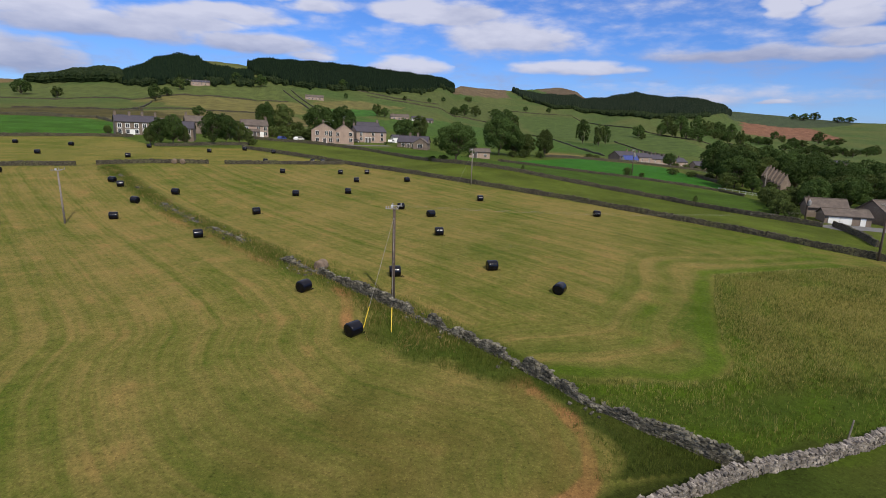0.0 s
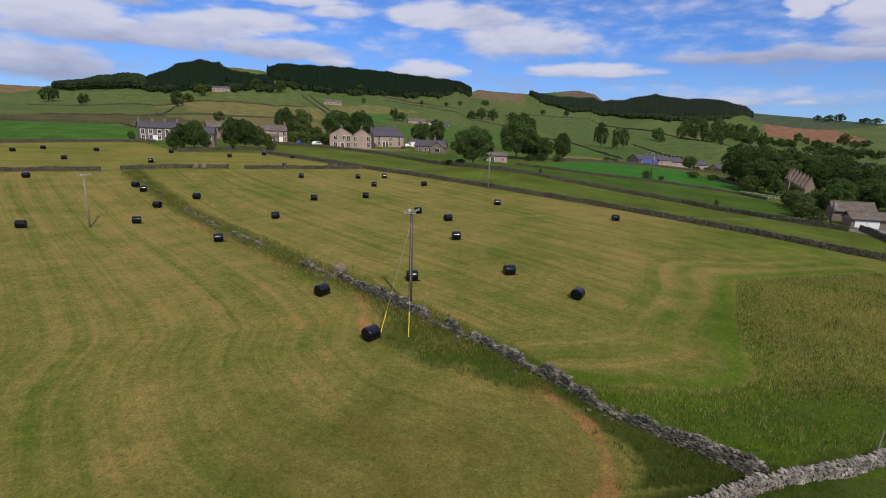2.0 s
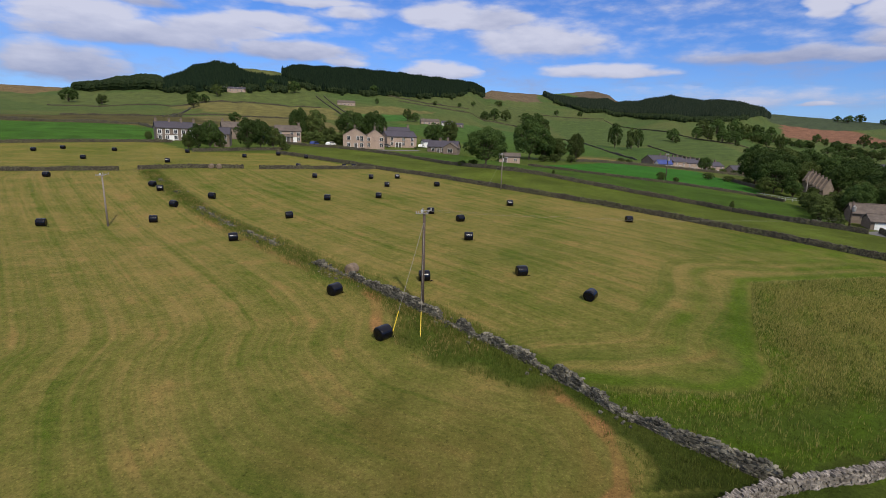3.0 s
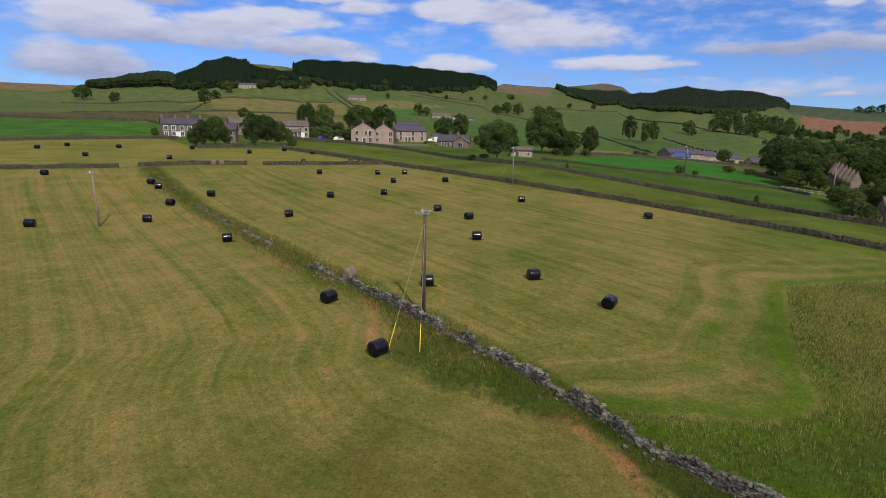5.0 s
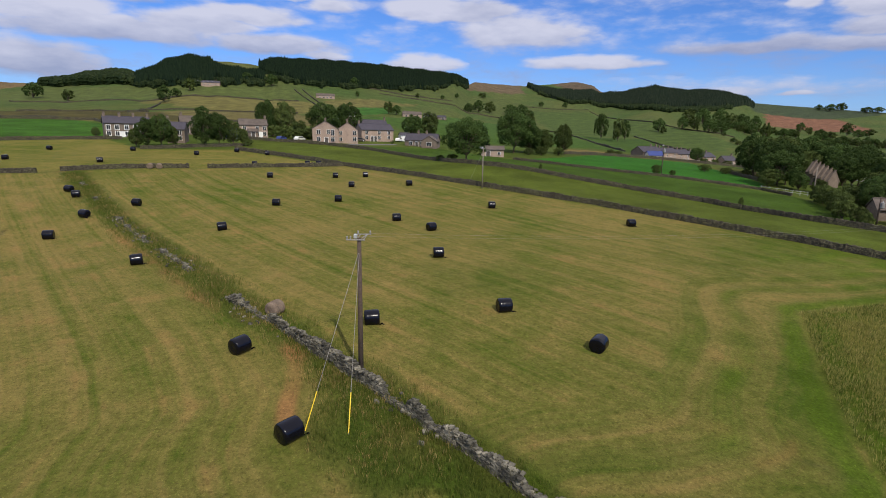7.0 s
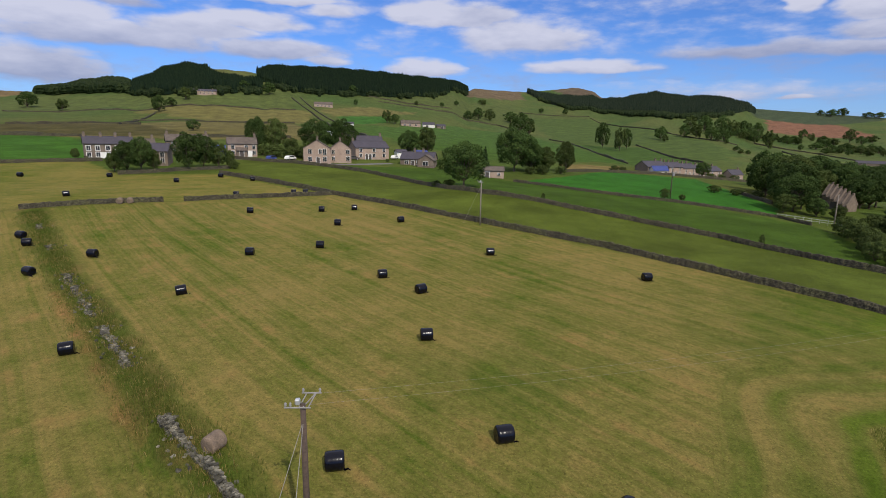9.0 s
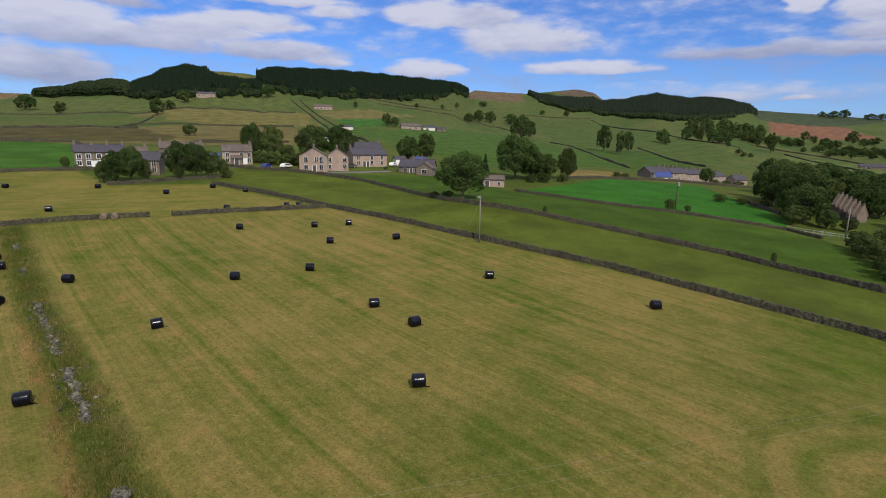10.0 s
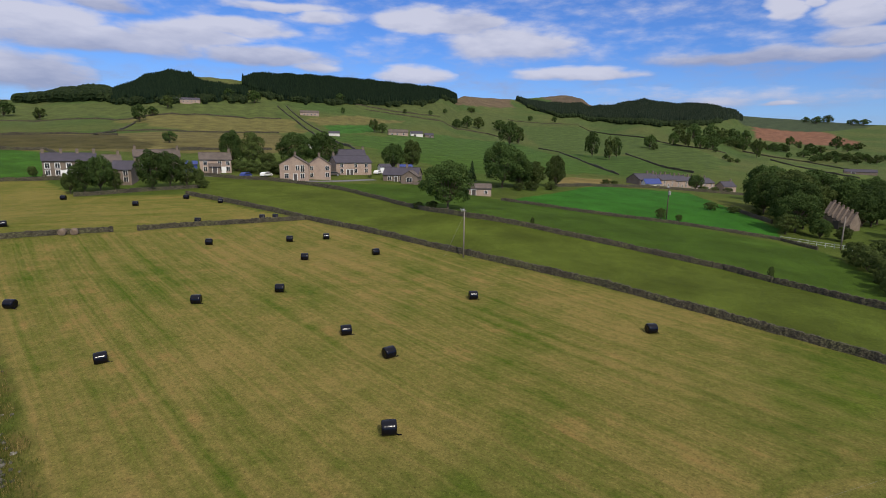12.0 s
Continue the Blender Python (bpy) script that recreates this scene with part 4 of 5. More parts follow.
def stepped_barn(x, y, turn):
    """A stone barn whose roof comes down in steps, bay by bay, each with a raised coping."""
    barn = thing("barn", pose(x, y, zg(x, y) - 0.3, 0, 0, turn), "stone barn with worn stone slate roof in descending steps among trees", "barn", "farmhouses and cottages")
    bays, wide, deep = 6, 1.08, 5.6
    for i in range(bays):
        u0, u1, eave = i * wide, (i + 1) * wide, 4.2 - 0.52 * i
        ridge = eave + 2.7
        bm = prism([(-deep / 2, -0.8), (deep / 2, -0.8), (deep / 2, eave), (0, ridge), (-deep / 2, eave)], u0, u1)
        bmesh.ops.transform(bm, matrix=pose(0, 0, 0, 0, 0, -90), verts=bm.verts)
        part("wall", bm, M_HOUSE_DARK, barn)
        for s in (-1, 1):
            ye, drop = s * (deep / 2 + 0.3), 0.3 * 2.7 / (deep / 2)
            bm = prism([(0, ridge + 0.02), (0, ridge + 0.16), (ye, eave - drop + 0.16), (ye, eave - drop + 0.02)], u0, u1 - 0.2)
            bmesh.ops.transform(bm, matrix=pose(0, 0, 0, 0, 0, -90), verts=bm.verts)
            part("roof_slope", bm, M_STONE_SLATE, barn)
            bm = prism([(0, ridge - 0.1), (0, ridge + 0.42), (ye, eave - drop + 0.42), (ye, eave - drop - 0.1)], u1 - 0.2, u1 + 0.06)
            bmesh.ops.transform(bm, matrix=pose(0, 0, 0, 0, 0, -90), verts=bm.verts)
            part("coping", bm, M_HOUSE_DARK, barn, "raised stone coping")
        part("ridge_stone", box(u1 - 0.38, u1 + 0.14, -0.26, 0.26, ridge + 0.2, ridge + 0.62, bevel=0.06), M_HOUSE_DARK, barn)
    d = part("door", box(2.4, 3.8, -deep / 2 - 0.05, -deep / 2 + 0.1, 0, 2.4), M_DOOR, barn)
    part("lintel", box(2.2, 4.0, -deep / 2 - 0.08, -deep / 2 + 0.1, 2.4, 2.65), M_HOUSE, d)


def two_storeys(us, up=3.1, w=1.0, h=1.25, low=0.9):
    return [("f", u, z, w, h) for u in us for z in (low, up)]


def build_hamlet():
    house(-85.8, 190.4, 30, 12.8, 7.0, 4.7, 6.7, "two-storey stone farmhouse with slate roof and white window surrounds", M_HOUSE_DARK, M_SLATE,
          two_storeys([-5.3, -3.0, -0.4, 2.0, 4.8], 2.8), [("f", -1.7, 0, 1.2, 2.1, M_WHITE), ("f", 3.4, 0, 1.0, 2.1, M_DOOR)], (-6.0, -1.8, 2.0, 6.0), sink=0.3, surround=True)
    house(-74.4, 198.6, 30, 5.0, 6.0, 3.9, 5.8, "lower stone wing of a farmhouse with brown slate roof", M_HOUSE_DARK, M_STONE_SLATE, two_storeys([0.5], 2.5), (), (2.0,), sink=0.4)
    house(-62.8, 178.6, 12, 4.6, 8.0, 4.0, 6.0, "stone cottage with grey slate roof behind garden trees", M_HOUSE_DARK, M_SLATE, two_storeys([1.0], 2.5), (), ())
    house(-69.8, 208.5, 24, 13.0, 7.0, 4.6, 6.6, "stone house with grey roof behind tall garden trees", M_HOUSE_DARK, M_STONE_SLATE, two_storeys([-4.5, 0, 5.2], 2.9), (), (-6.0, 6.0), sink=0.3)
    house(-50.0, 207.2, 18, 9.2, 7.0, 4.4, 6.4, "stone cottage with brown roof and white windows", M_HOUSE, M_STONE_SLATE, two_storeys([-3.0, 1.2, 3.6], 2.7), [("f", 2.3, 0, 1.1, 2.1, M_WHITE)], (4.2,), sink=0.2)
    house(-47.0, 206.6, 18, 3.2, 1.8, 2.2, 2.9, "small slated porch of a cottage", M_HOUSE_DARK, M_STONE_SLATE, (), [("f", 0, 0, 1.2, 2.0, M_DOOR)], (), "porch")
    house(-54.6, 206.8, 18, 3.8, 4.2, 2.6, 3.4, "dark blue shed beside a cottage", M_BLUE, M_BLUE, (), (), (), "shed")
    # pair of gable-fronted houses: the ridge runs away from the field
    house(-15.6, 197.8, 96, 9.5, 8.4, 4.9, 7.4, "gable-fronted pale sandstone house with stone slate roof", M_HOUSE, M_STONE_SLATE,
          [("l", -2.2, 3.2, 1.1, 1.4), ("l", 1.0, 3.2, 0.9, 1.4), ("l", 2.4, 2.8, 1.0, 1.9), ("l", -2.2, 0.9, 1.1, 1.3), ("l", 2.4, 0.8, 1.1, 1.4)],
          [("l", 0.3, 0, 1.1, 2.1, M_DOOR)], (3.5,))
    house(-9.4, 202.5, 96, 9.0, 7.0, 4.7, 7.1, "gable-fronted sandstone house with white windows and slate roof", M_HOUSE, M_STONE_SLATE,
          [("l", -2.3, 3.0, 0.9, 1.2), ("l", 2.4, 3.0, 1.1, 1.3), ("l", -2.3, 0.9, 0.9, 1.2), ("l", 2.4, 0.9, 1.1, 1.3)], (), (-2.0,))
    house(-8.8, 216.0, 22, 12.6, 8.0, 4.3, 6.4, "broad stone house with purple slate roof and white windows", M_HOUSE, M_SLATE, two_storeys([-4.4, 0.6, 4.4], 2.7), [("f", -2.2, 0, 1.0, 2.0, M_DOOR), ("f", -0.9, 0, 1.0, 2.0, M_DOOR)], (-6.0,))
    house(-10.0, 236.0, 15, 11.0, 7.0, 4.5, 7.2, "slate-roofed house rising behind its neighbour", M_HOUSE_DARK, M_SLATE, two_storeys([-2, 2], 3.0), (), (-5.2, 5.0))
    house(6.8, 207.0, -16, 11.5, 7.0, 2.5, 4.7, "low stone bungalow with slate roof", M_HOUSE_DARK, M_SLATE, [("f", -3.5, 0.8, 1.2, 1.2), ("f", 0.5, 0.8, 1.2, 1.2)], [("f", -1.4, 0, 1.0, 2.0, M_DOOR)], (-1.5, 1.5))
    house(17.6, 200.2, 74, 5.0, 5.4, 2.5, 4.2, "gabled stone wing of a bungalow with white window", M_HOUSE_DARK, M_STONE_SLATE, [("l", 0.0, 0.8, 1.7, 1.3)], (), ())
    house(6.0, 228.0, 15, 4.0, 4.0, 2.4, 3.2, "white-fronted garage beside a house", M_WHITE, M_SLATE, (), [("f", 0, 0, 2.6, 2.1, M_WHITE)], (), "garage")
    house(13.0, 232.0, 10, 5.0, 3.5, 2.5, 3.1, "pale blue-grey shed behind the bungalow", M_RENDER, M_BLUE, (), [("f", 0, 0, 1.6, 2.0, M_DOOR)], (), "shed")
    house(30.5, 182.5, -8, 7.0, 4.5, 2.3, 3.3, "low stone outbuilding beside a big tree", M_HOUSE, M_STONE_SLATE, [("f", 2, 0.8, 0.8, 0.8)], [("f", -1.5, 0, 1.2, 1.9, M_DOOR)], (), "outbuilding")
    # terrace beyond the paddock
    house(120.5, 257.5, 14, 11.0, 9.0, 3.6, 6.0, "stone house with blue-panelled roof at the end of a terrace", M_HOUSE_DARK, M_SLATE, two_storeys([3.0, 4.6], 2.3, 0.8, 1.0), (), (2.0, 5.2), sink=0.6)
    house(122.0, 254.8, 14, 8.4, 3.2, 2.2, 4.0, "lean-to with a blue panelled roof", M_RENDER, M_BLUE, [("f", 2.8, 0.6, 1.6, 1.0)], (), (), "lean_to", sink=0.5)
    for i in range(4):
        house(134.5 + 9.4 * i, 264.5 + 4.2 * i, 24, 10.2, 7.5, 4.0, 6.1, "terraced stone cottage with purple slate roof and chimneys", M_HOUSE, M_SLATE,
              two_storeys([-2.8, 2.8], 2.5, 0.9, 1.1), [("f", 0, 0, 1.0, 2.0, M_DOOR)], (-4.8, -1.5, 1.7), sink=0.5)
    house(176.5, 280.0, 10, 7.5, 6.0, 3.0, 5.2, "small grey stone cottage at the end of a terrace", M_HOUSE, M_SLATE, [("r", 0, 0.9, 1.0, 1.1), ("f", 1, 0.9, 1.0, 1.1)], (), (2.6,))
    # barn, garages and farmhouse at the lane end
    stepped_barn(125.6, 161.0, -66)
    house(82.4, 89.6, -26, 7.4, 5.0, 1.75, 2.8, "garage block with white doors and stone slate roof", M_HOUSE_DARK, M_STONE_SLATE, (),
          [("f", -2.2, 0, 1.6, 1.4, M_WHITE), ("f", -0.3, 0, 1.6, 1.4, M_WHITE), ("f", 2.4, 0, 0.6, 1.4, M_WHITE)], (), "garage")
    house(84.8, 96.6, -26, 7.0, 5.0, 2.2, 3.8, "stone outbuilding with brown slate roof", M_HOUSE_DARK, M_STONE_SLATE, (), [("f", 1.5, 0, 1.0, 1.9, M_DOOR)], (), "outbuilding")
    house(94.5, 88.4, -4, 12.0, 8.0, 2.7, 5.0, "stone farmhouse with broad stone slate roof", M_HOUSE_DARK, M_STONE_SLATE, [("f", u, 0.8, 1.0, 1.1) for u in (-3.5, 0.5, 3.5)], [("f", -1.8, 0, 1.0, 2.0, M_DOOR)], (3.0,))
    house(245.0, 270.0, -38, 15.0, 9.0, 4.4, 9.0, "slate-roofed house half hidden by trees", M_RENDER, M_SLATE, two_storeys([-3, 0, 3], 2.4), (), (-4, 4))
    # scattered farms on the hillside
    house(-207.0, 634.0, 10, 24.0, 7.0, 3.6, 5.6, "pale stone farmhouse below the hilltop wood", M_HOUSE, M_SLATE, two_storeys([-8, -4, 0, 4, 8], 3), (), (-8, 8))
    house(-80.0, 636.0, 8, 20.0, 9.0, 3.5, 6.0, "far stone farm building with pale gable on the hillside", M_HOUSE, M_STONE_SLATE, [("f", u, 1.0, 1.4, 1.3) for u in (-6, -2, 2, 6)], (), (), "farm_building")
    house(14.0, 556.0, 6, 19.0, 8.0, 3.4, 6.0, "low stone farmhouse beside trees on the hillside", M_HOUSE, M_STONE_SLATE, [("f", u, 1.0, 1.6, 1.4) for u in (-6, -1, 5)], (), (-7,))
    house(36.0, 566.0, 6, 12.0, 7.0, 3.2, 5.4, "white farm shed on the hillside", M_RENDER, M_SLATE, (), [("f", -2, 0, 2.5, 2.4, M_DOOR)], (), "shed")
    house(50.0, 569.0, 6, 9.0, 6.0, 2.8, 4.6, "grey farm shed on the hillside", M_HOUSE_DARK, M_SLATE, (), [("f", 1, 0, 2.5, 2.2, M_DOOR)], (), "shed")
    house(462.0, 512.0, -35, 26.0, 9.0, 2.8, 5.2, "long low farm shed with grey roof in the valley", M_HOUSE_DARK, M_SLATE, (), [("f", -6, 0, 3.0, 2.4, M_DOOR)], (), "farm_building")
    house(-37.0, 497.0, 8, 9.0, 5.0, 2.6, 4.0, "grey field shed by the lane", M_RENDER, M_SLATE, (), (), (), "shed")
    house(-31.0, 322.0, 12, 5.6, 4.0, 2.0, 3.0, "pale tin-roofed shed beside the lane", M_RENDER, M_STEEL, (), (), (), "shed")


# ---- small things round the houses ----
def parked_car(x, y, turn, paint, label, van=False):
    car = thing("car", pose(x, y, zg(x, y), 0, 0, turn), label, "car", "parked cars")
    h = 1.95 if van else 1.42
    side = [(-2.1, 0.35), (2.1, 0.35), (2.15, 0.75), (1.45, 0.92)] + ([(1.2, h), (-2.05, h)] if van else [(0.75, h), (-1.2, h), (-1.95, 0.98)])
    bm = prism(side, -0.84, 0.84)
    bmesh.ops.bevel(bm, geom=list(bm.edges), offset=0.06, segments=2, affect="EDGES")
    body = part("body", bm, paint, car)
    for s in (-1, 1):
        win = [(1.25, 0.95), (0.72, h - 0.1), (0.1 if van else -1.1, h - 0.1), (0.1 if van else -1.6, 0.98)]
        part("side_window", prism(win, s * 0.845 - 0.015, s * 0.845 + 0.015), M_GLASS, body)
        part("headlight", box(2.08, 2.17, s * 0.55 - 0.16, s * 0.55 + 0.16, 0.6, 0.74), M_WHITE, body)
        for u in (-1.3, 1.32):
            w = part("wheel", tube([(u, s * 0.66, 0.32), (u, s * 0.88, 0.32)], [0.32, 0.32], 14), M_DOOR, car)
            part("rim", tube([(u, s * 0.86, 0.32), (u, s * 0.895, 0.32)], [0.19, 0.19], 10), M_STEEL, w)
    part("windscreen", prism([(1.47, 0.95), (1.22 if van else 0.80, h - 0.08), (1.25 if van else 0.83, h - 0.06), (1.5, 0.97)], -0.7, 0.7), M_GLASS, body)
    return car


def strip_on_ground(name, line, width, mat, label, lift=0.04):
    """A paved way that follows the slope."""
    pts = sample_line(line, 1.0)
    verts, faces = [], []
    for i, (x, y) in enumerate(pts):
        a, b = pts[min(i + 1, len(pts) - 1)], pts[max(i - 1, 0)]
        d = math.hypot(a[0] - b[0], a[1] - b[1])
        px, py = -(a[1] - b[1]) / d, (a[0] - b[0]) / d
        for o in (-0.5, -0.17, 0.17, 0.5):
            u, v = x + px * o * width, y + py * o * width
            verts.append((u, v, zg(u, v) + lift))
    for i in range(len(pts) - 1):
        for k in range(3):
            faces.append((i * 4 + k, i * 4 + k + 1, i * 4 + 5 + k, i * 4 + 4 + k))
    return tagged(link_mesh(name, verts, faces, mat), label, name, kind="structure")


def rail_fence(line, label):
    fence = thing("fence", Matrix(), label, "fence")
    pts = sample_line(line, 1.8)
    for x, y in pts:
        part("post", tube([(x, y, zg(x, y) - 0.2), (x, y, zg(x, y) + 1.15)], [0.06, 0.05], 6), M_STEEL, fence)
    for (ax, ay), (bx, by) in zip(pts, pts[1:]):
        for z in (0.45, 0.95):
            part("rail", tube([(ax, ay, zg(ax, ay) + z), (bx, by, zg(bx, by) + z)], [0.04, 0.04], 5), M_STEEL, fence)
    return fence


# ---- trees ----
def leaf_cloud(lobes, count, size, seed, middle=None):
    """Many small leaf clumps laid like shingles over lumpy boughs, with gaps and a ragged outline."""
    rng = np.random.RandomState(seed)
    area = np.array([l[3] * l[5] for l in lobes])
    which = rng.choice(len(lobes), count, p=area / area.sum())
    L = np.array(lobes)[which]
    d = rng.normal(size=(count, 3))
    d[:, 2] += 0.25
    if middle is not None:                   # the outer side of each bough carries most leaves
        out = L[:, :3] - np.array(middle)
        out /= np.linalg.norm(out, axis=1)[:, None] + 0.01
        d += 0.9 * out
    d /= np.linalg.norm(d, axis=1)[:, None]
    rad = rng.uniform(0.62, 1.10, count) ** 0.7
    rad *= 1 + 0.15 * np.sin(d[:, 0] * 8 + which) * np.sin(d[:, 1] * 7 + d[:, 2] * 8)
    p = L[:, :3] + d * L[:, 3:6] * rad[:, None]
    n = d + rng.normal(size=(count, 3)) * 0.45
    n /= np.linalg.norm(n, axis=1)[:, None]
    a = np.cross(n, rng.normal(size=(count, 3)))
    a /= np.linalg.norm(a, axis=1)[:, None]
    b = np.cross(n, a)
    s = size * rng.uniform(0.5, 1.4, count)[:, None]
    q = np.stack([p - a * s, p - b * s * 0.7, p + a * s, p + b * s * 0.7], 1) + rng.normal(size=(count, 4, 3)) * size * 0.2
    return q.reshape(-1, 3).tolist(), np.arange(count * 4).reshape(-1, 4).tolist()


def broad_tree(seed, tall, spread, label, leaves=2600, mat=None, size=0.28, bole=0.2, boughs=22):
    """A broadleaf tree: bole, limbs, and a crown of leafy boughs that bulge and leave gaps."""
    rng = random.Random(seed)
    tree = thing("tree", Matrix(), label, "tree", "field and garden trees")
    fork = tall * bole
    bm = tube([(0, 0, -0.4), (0.03, 0, fork * 0.5), (0, 0.04, fork), (0.1, 0.05, tall * 0.62)], [0.028 * tall, 0.021 * tall, 0.018 * tall, 0.05], 8)
    low, mid = tall * bole * 0.8, tall * (0.48 + 0.3 * bole)
    lobes = [(0, 0, mid, spread * 0.30, spread * 0.30, (tall - low) * 0.32)]
    for i in range(boughs):
        t = (i + 0.5) / boughs
        up = 1 - 1.85 * t                                # from the top of the crown to its skirt
        ring = math.sqrt(max(0.02, 1 - up * up))
        a = 2.4 * i + rng.uniform(-0.5, 0.5)
        k = rng.uniform(0.12, 0.20)
        r = spread * (0.5 - 0.75 * k) * ring * rng.uniform(0.72, 1.05)
        half = (tall - low) / 2
        z = low + half * (1 + up * rng.uniform(0.8, 1.0)) - (0.4 * k * tall if up > 0.5 else 0) + (0.35 * k * tall if up < -0.4 else 0)
        x, y = math.cos(a) * r, math.sin(a) * r
        tube([(0, 0, fork * rng.uniform(0.8, 1.4)), (x * 0.5, y * 0.5, z * 0.75), (x, y, z)], [0.013 * tall, 0.008 * tall, 0.02], 4, bm)
        lobes.append((x, y, z, spread * k, spread * k, tall * k * rng.uniform(0.65, 0.95)))
    part("trunk", bm, M_BARK, tree)
    v, f = leaf_cloud(lobes, leaves, size * tall / 10, seed, (0, 0, mid * 0.8))
    link_mesh("crown", v, f, mat or M_LEAF, tree)
    return tree


def conifer_tree(seed, tall, label):
    rng = np.random.RandomState(seed)
    tree = thing("conifer", Matrix(), label, "conifer", "field and garden trees")
    part("trunk", tube([(0, 0, -0.3), (0, 0, tall * 0.95)], [0.02 * tall, 0.02], 6), M_BARK, tree)
    lobes = [(0, 0, tall * (0.15 + 0.8 * t), tall * 0.2 * (1.05 - t), tall * 0.2 * (1.05 - t), tall * 0.09) for t in np.linspace(0, 1, 9)]
    v, f = leaf_cloud(lobes, 1300, 0.02 * tall, seed)
    link_mesh("crown", v, f, M_CONIFER, tree)
    return tree


def build_trees():
    protos = [broad_tree(21, 10.0, 10.5, "broad full-crowned deciduous tree in summer leaf", 9200, None, 0.190, 0.14, 34),
              broad_tree(22, 10.0, 9.0, "rounded deciduous tree with dense dark green crown", 8200, None, 0.190, 0.10, 28),
              broad_tree(23, 10.0, 8.0, "upright deciduous tree in full leaf", 6800, M_LEAF_OLIVE, 0.190, 0.12, 26),
              broad_tree(24, 10.0, 11.0, "spreading field tree with low crown", 1500, None, 0.42, 0.08, 18),
              broad_tree(25, 10.0, 13.5, "low rounded bush with dense leaves", 2700, M_LEAF_OLIVE, 0.36, 0.0, 16),
              broad_tree(26, 10.0, 9.5, "rounded far field tree in summer leaf", 1400, M_LEAF_OLIVE, 0.42, 0.08, 14)]
    spruce = conifer_tree(31, 10.0, "dark pointed conifer beside houses")
    used = set()

    def plant(k, x, y, tall, wide=1.0, label=""):
        src = spruce if k == "c" else protos[k]
        m = pose(x, y, zg(x, y), 0, 0, (x * 37 + y * 91) % 360) @ Matrix.Diagonal((tall / 10 * wide, tall / 10 * wide, tall / 10, 1))
        if k not in used:
            used.add(k)
            src.matrix_basis = m
            ob = src
        else:
            ob = copy_thing(src, m @ Matrix.Diagonal((*[1 / v for v in src.scale], 1)))
        if label:
            tagged(ob, label)
        return ob
    plant(0, 20.8, 149.0, 10.6, 1.05, "large solitary deciduous tree beside a field wall")
    garden = [(1, -63.2, 166.2, 7.6, 0.95), (0, -60.2, 167.5, 8.6, 0.72), (2, -65.4, 164.6, 5.2, 0.9), (2, -57.6, 169.0, 5.6, 0.8), (1, -50.6, 173.0, 9.8, 0.92), (0, -47.6, 176, 9.2, 0.70), (2, -44.0, 177.5, 7.4, 0.85), (2, -41.6, 179.5, 5.0, 0.8), (2, -88.0, 189.6, 3.2, 1.0),
              (1, -44.5, 224, 12.5, 0.75), (2, -38.5, 226, 12.5, 0.9), (2, -32.0, 222, 6.0, 1.2), (0, -24.0, 230, 12.5, 1.0), (1, -15.0, 235, 13.0, 0.9), (1, 11.0, 242, 10.0, 1.0), (2, 18.5, 247, 12.0, 0.8)]
    yard = [(0, 46.0, 205, 14.5, 0.95), (1, 52.0, 207, 10.5, 1.1), (2, 59.0, 212, 9.0, 1.1), (2, 67.0, 214, 11.5, 0.8), ("c", 37.0, 212, 8.0, 1.0), ("c", 57.0, 220, 10.0, 1.0), (1, 148.0, 259, 7.0, 1.1), (2, 31.0, 212, 6.0, 1.2)]
    lane_end = [(0, 106.5, 149.5, 9.6, 1.12), (2, 112.5, 154, 9.0, 1.1), (2, 101.5, 146.5, 5.0, 1.2), (1, 108.5, 144.0, 4.6, 1.2), (0, 116.0, 163, 12.0, 1.0), (2, 125.0, 174, 13.5, 1.2), (0, 119.0, 177, 12.0, 0.95), (2, 127.0, 187, 12.5, 1.0), (2, 136.0, 189, 14.0, 1.2),
                (1, 133.0, 197, 14.0, 0.95), (2, 111.5, 141, 3.6, 1.3), (1, 145.0, 167, 11.0, 1.1), (0, 154.0, 174, 13.0, 1.1), (0, 156.0, 202, 14.0, 1.1), (1, 168.0, 217, 14.0, 1.1), (0, 157.0, 224, 14.0, 1.0)]
    farmyard = [(1, 149, 180, 12, 1.1), (0, 160, 190, 13, 1.1), (2, 143, 183, 10, 1.1), (1, 165, 205, 13, 1.0), (1, 140, 165, 9.0, 1.1), (0, 95.5, 108, 5.5, 1.0), (1, 101, 113, 7.0, 1.0), (2, 106, 119, 7.5, 1.1), (1, 126.0, 133, 9.5, 1.2), (0, 135.0, 141, 11.0, 1.1), (2, 119.0, 124, 8.0, 1.2), (1, 111.0, 114, 7.5, 1.3), (0, 124.0, 113, 9.0, 1.2), (2, 112.0, 101, 6.5, 1.1),
                (2, 132.0, 127, 9.0, 1.3), (0, 142.0, 123, 11.0, 1.2), (1, 129.0, 100, 9.0, 1.2), (0, 152.0, 150, 12.0, 1.1)]
    for row in (garden, yard, lane_end, farmyard):
        for k, x, y, t, w in row:
            plant(k, x, y, t, w)
    hedge = [(77.2, 90.6, 2.2, 0.8), (78.6, 93.6, 2.8, 0.8), (79.2, 97.4, 3.4, 0.9), (81.4, 100.8, 3.6, 0.9), (85.0, 104.2, 3.8, 0.9), (87.0, 108.0, 3.8, 0.9), (89.2, 112.0, 4.0, 0.9), (91.6, 116.0, 4.0, 0.9), (94.2, 120.0, 3.8, 0.9),
             (96.0, 110.0, 3.6, 1.1), (99.0, 116.0, 4.0, 1.1), (103.0, 122.0, 4.2, 1.1)]
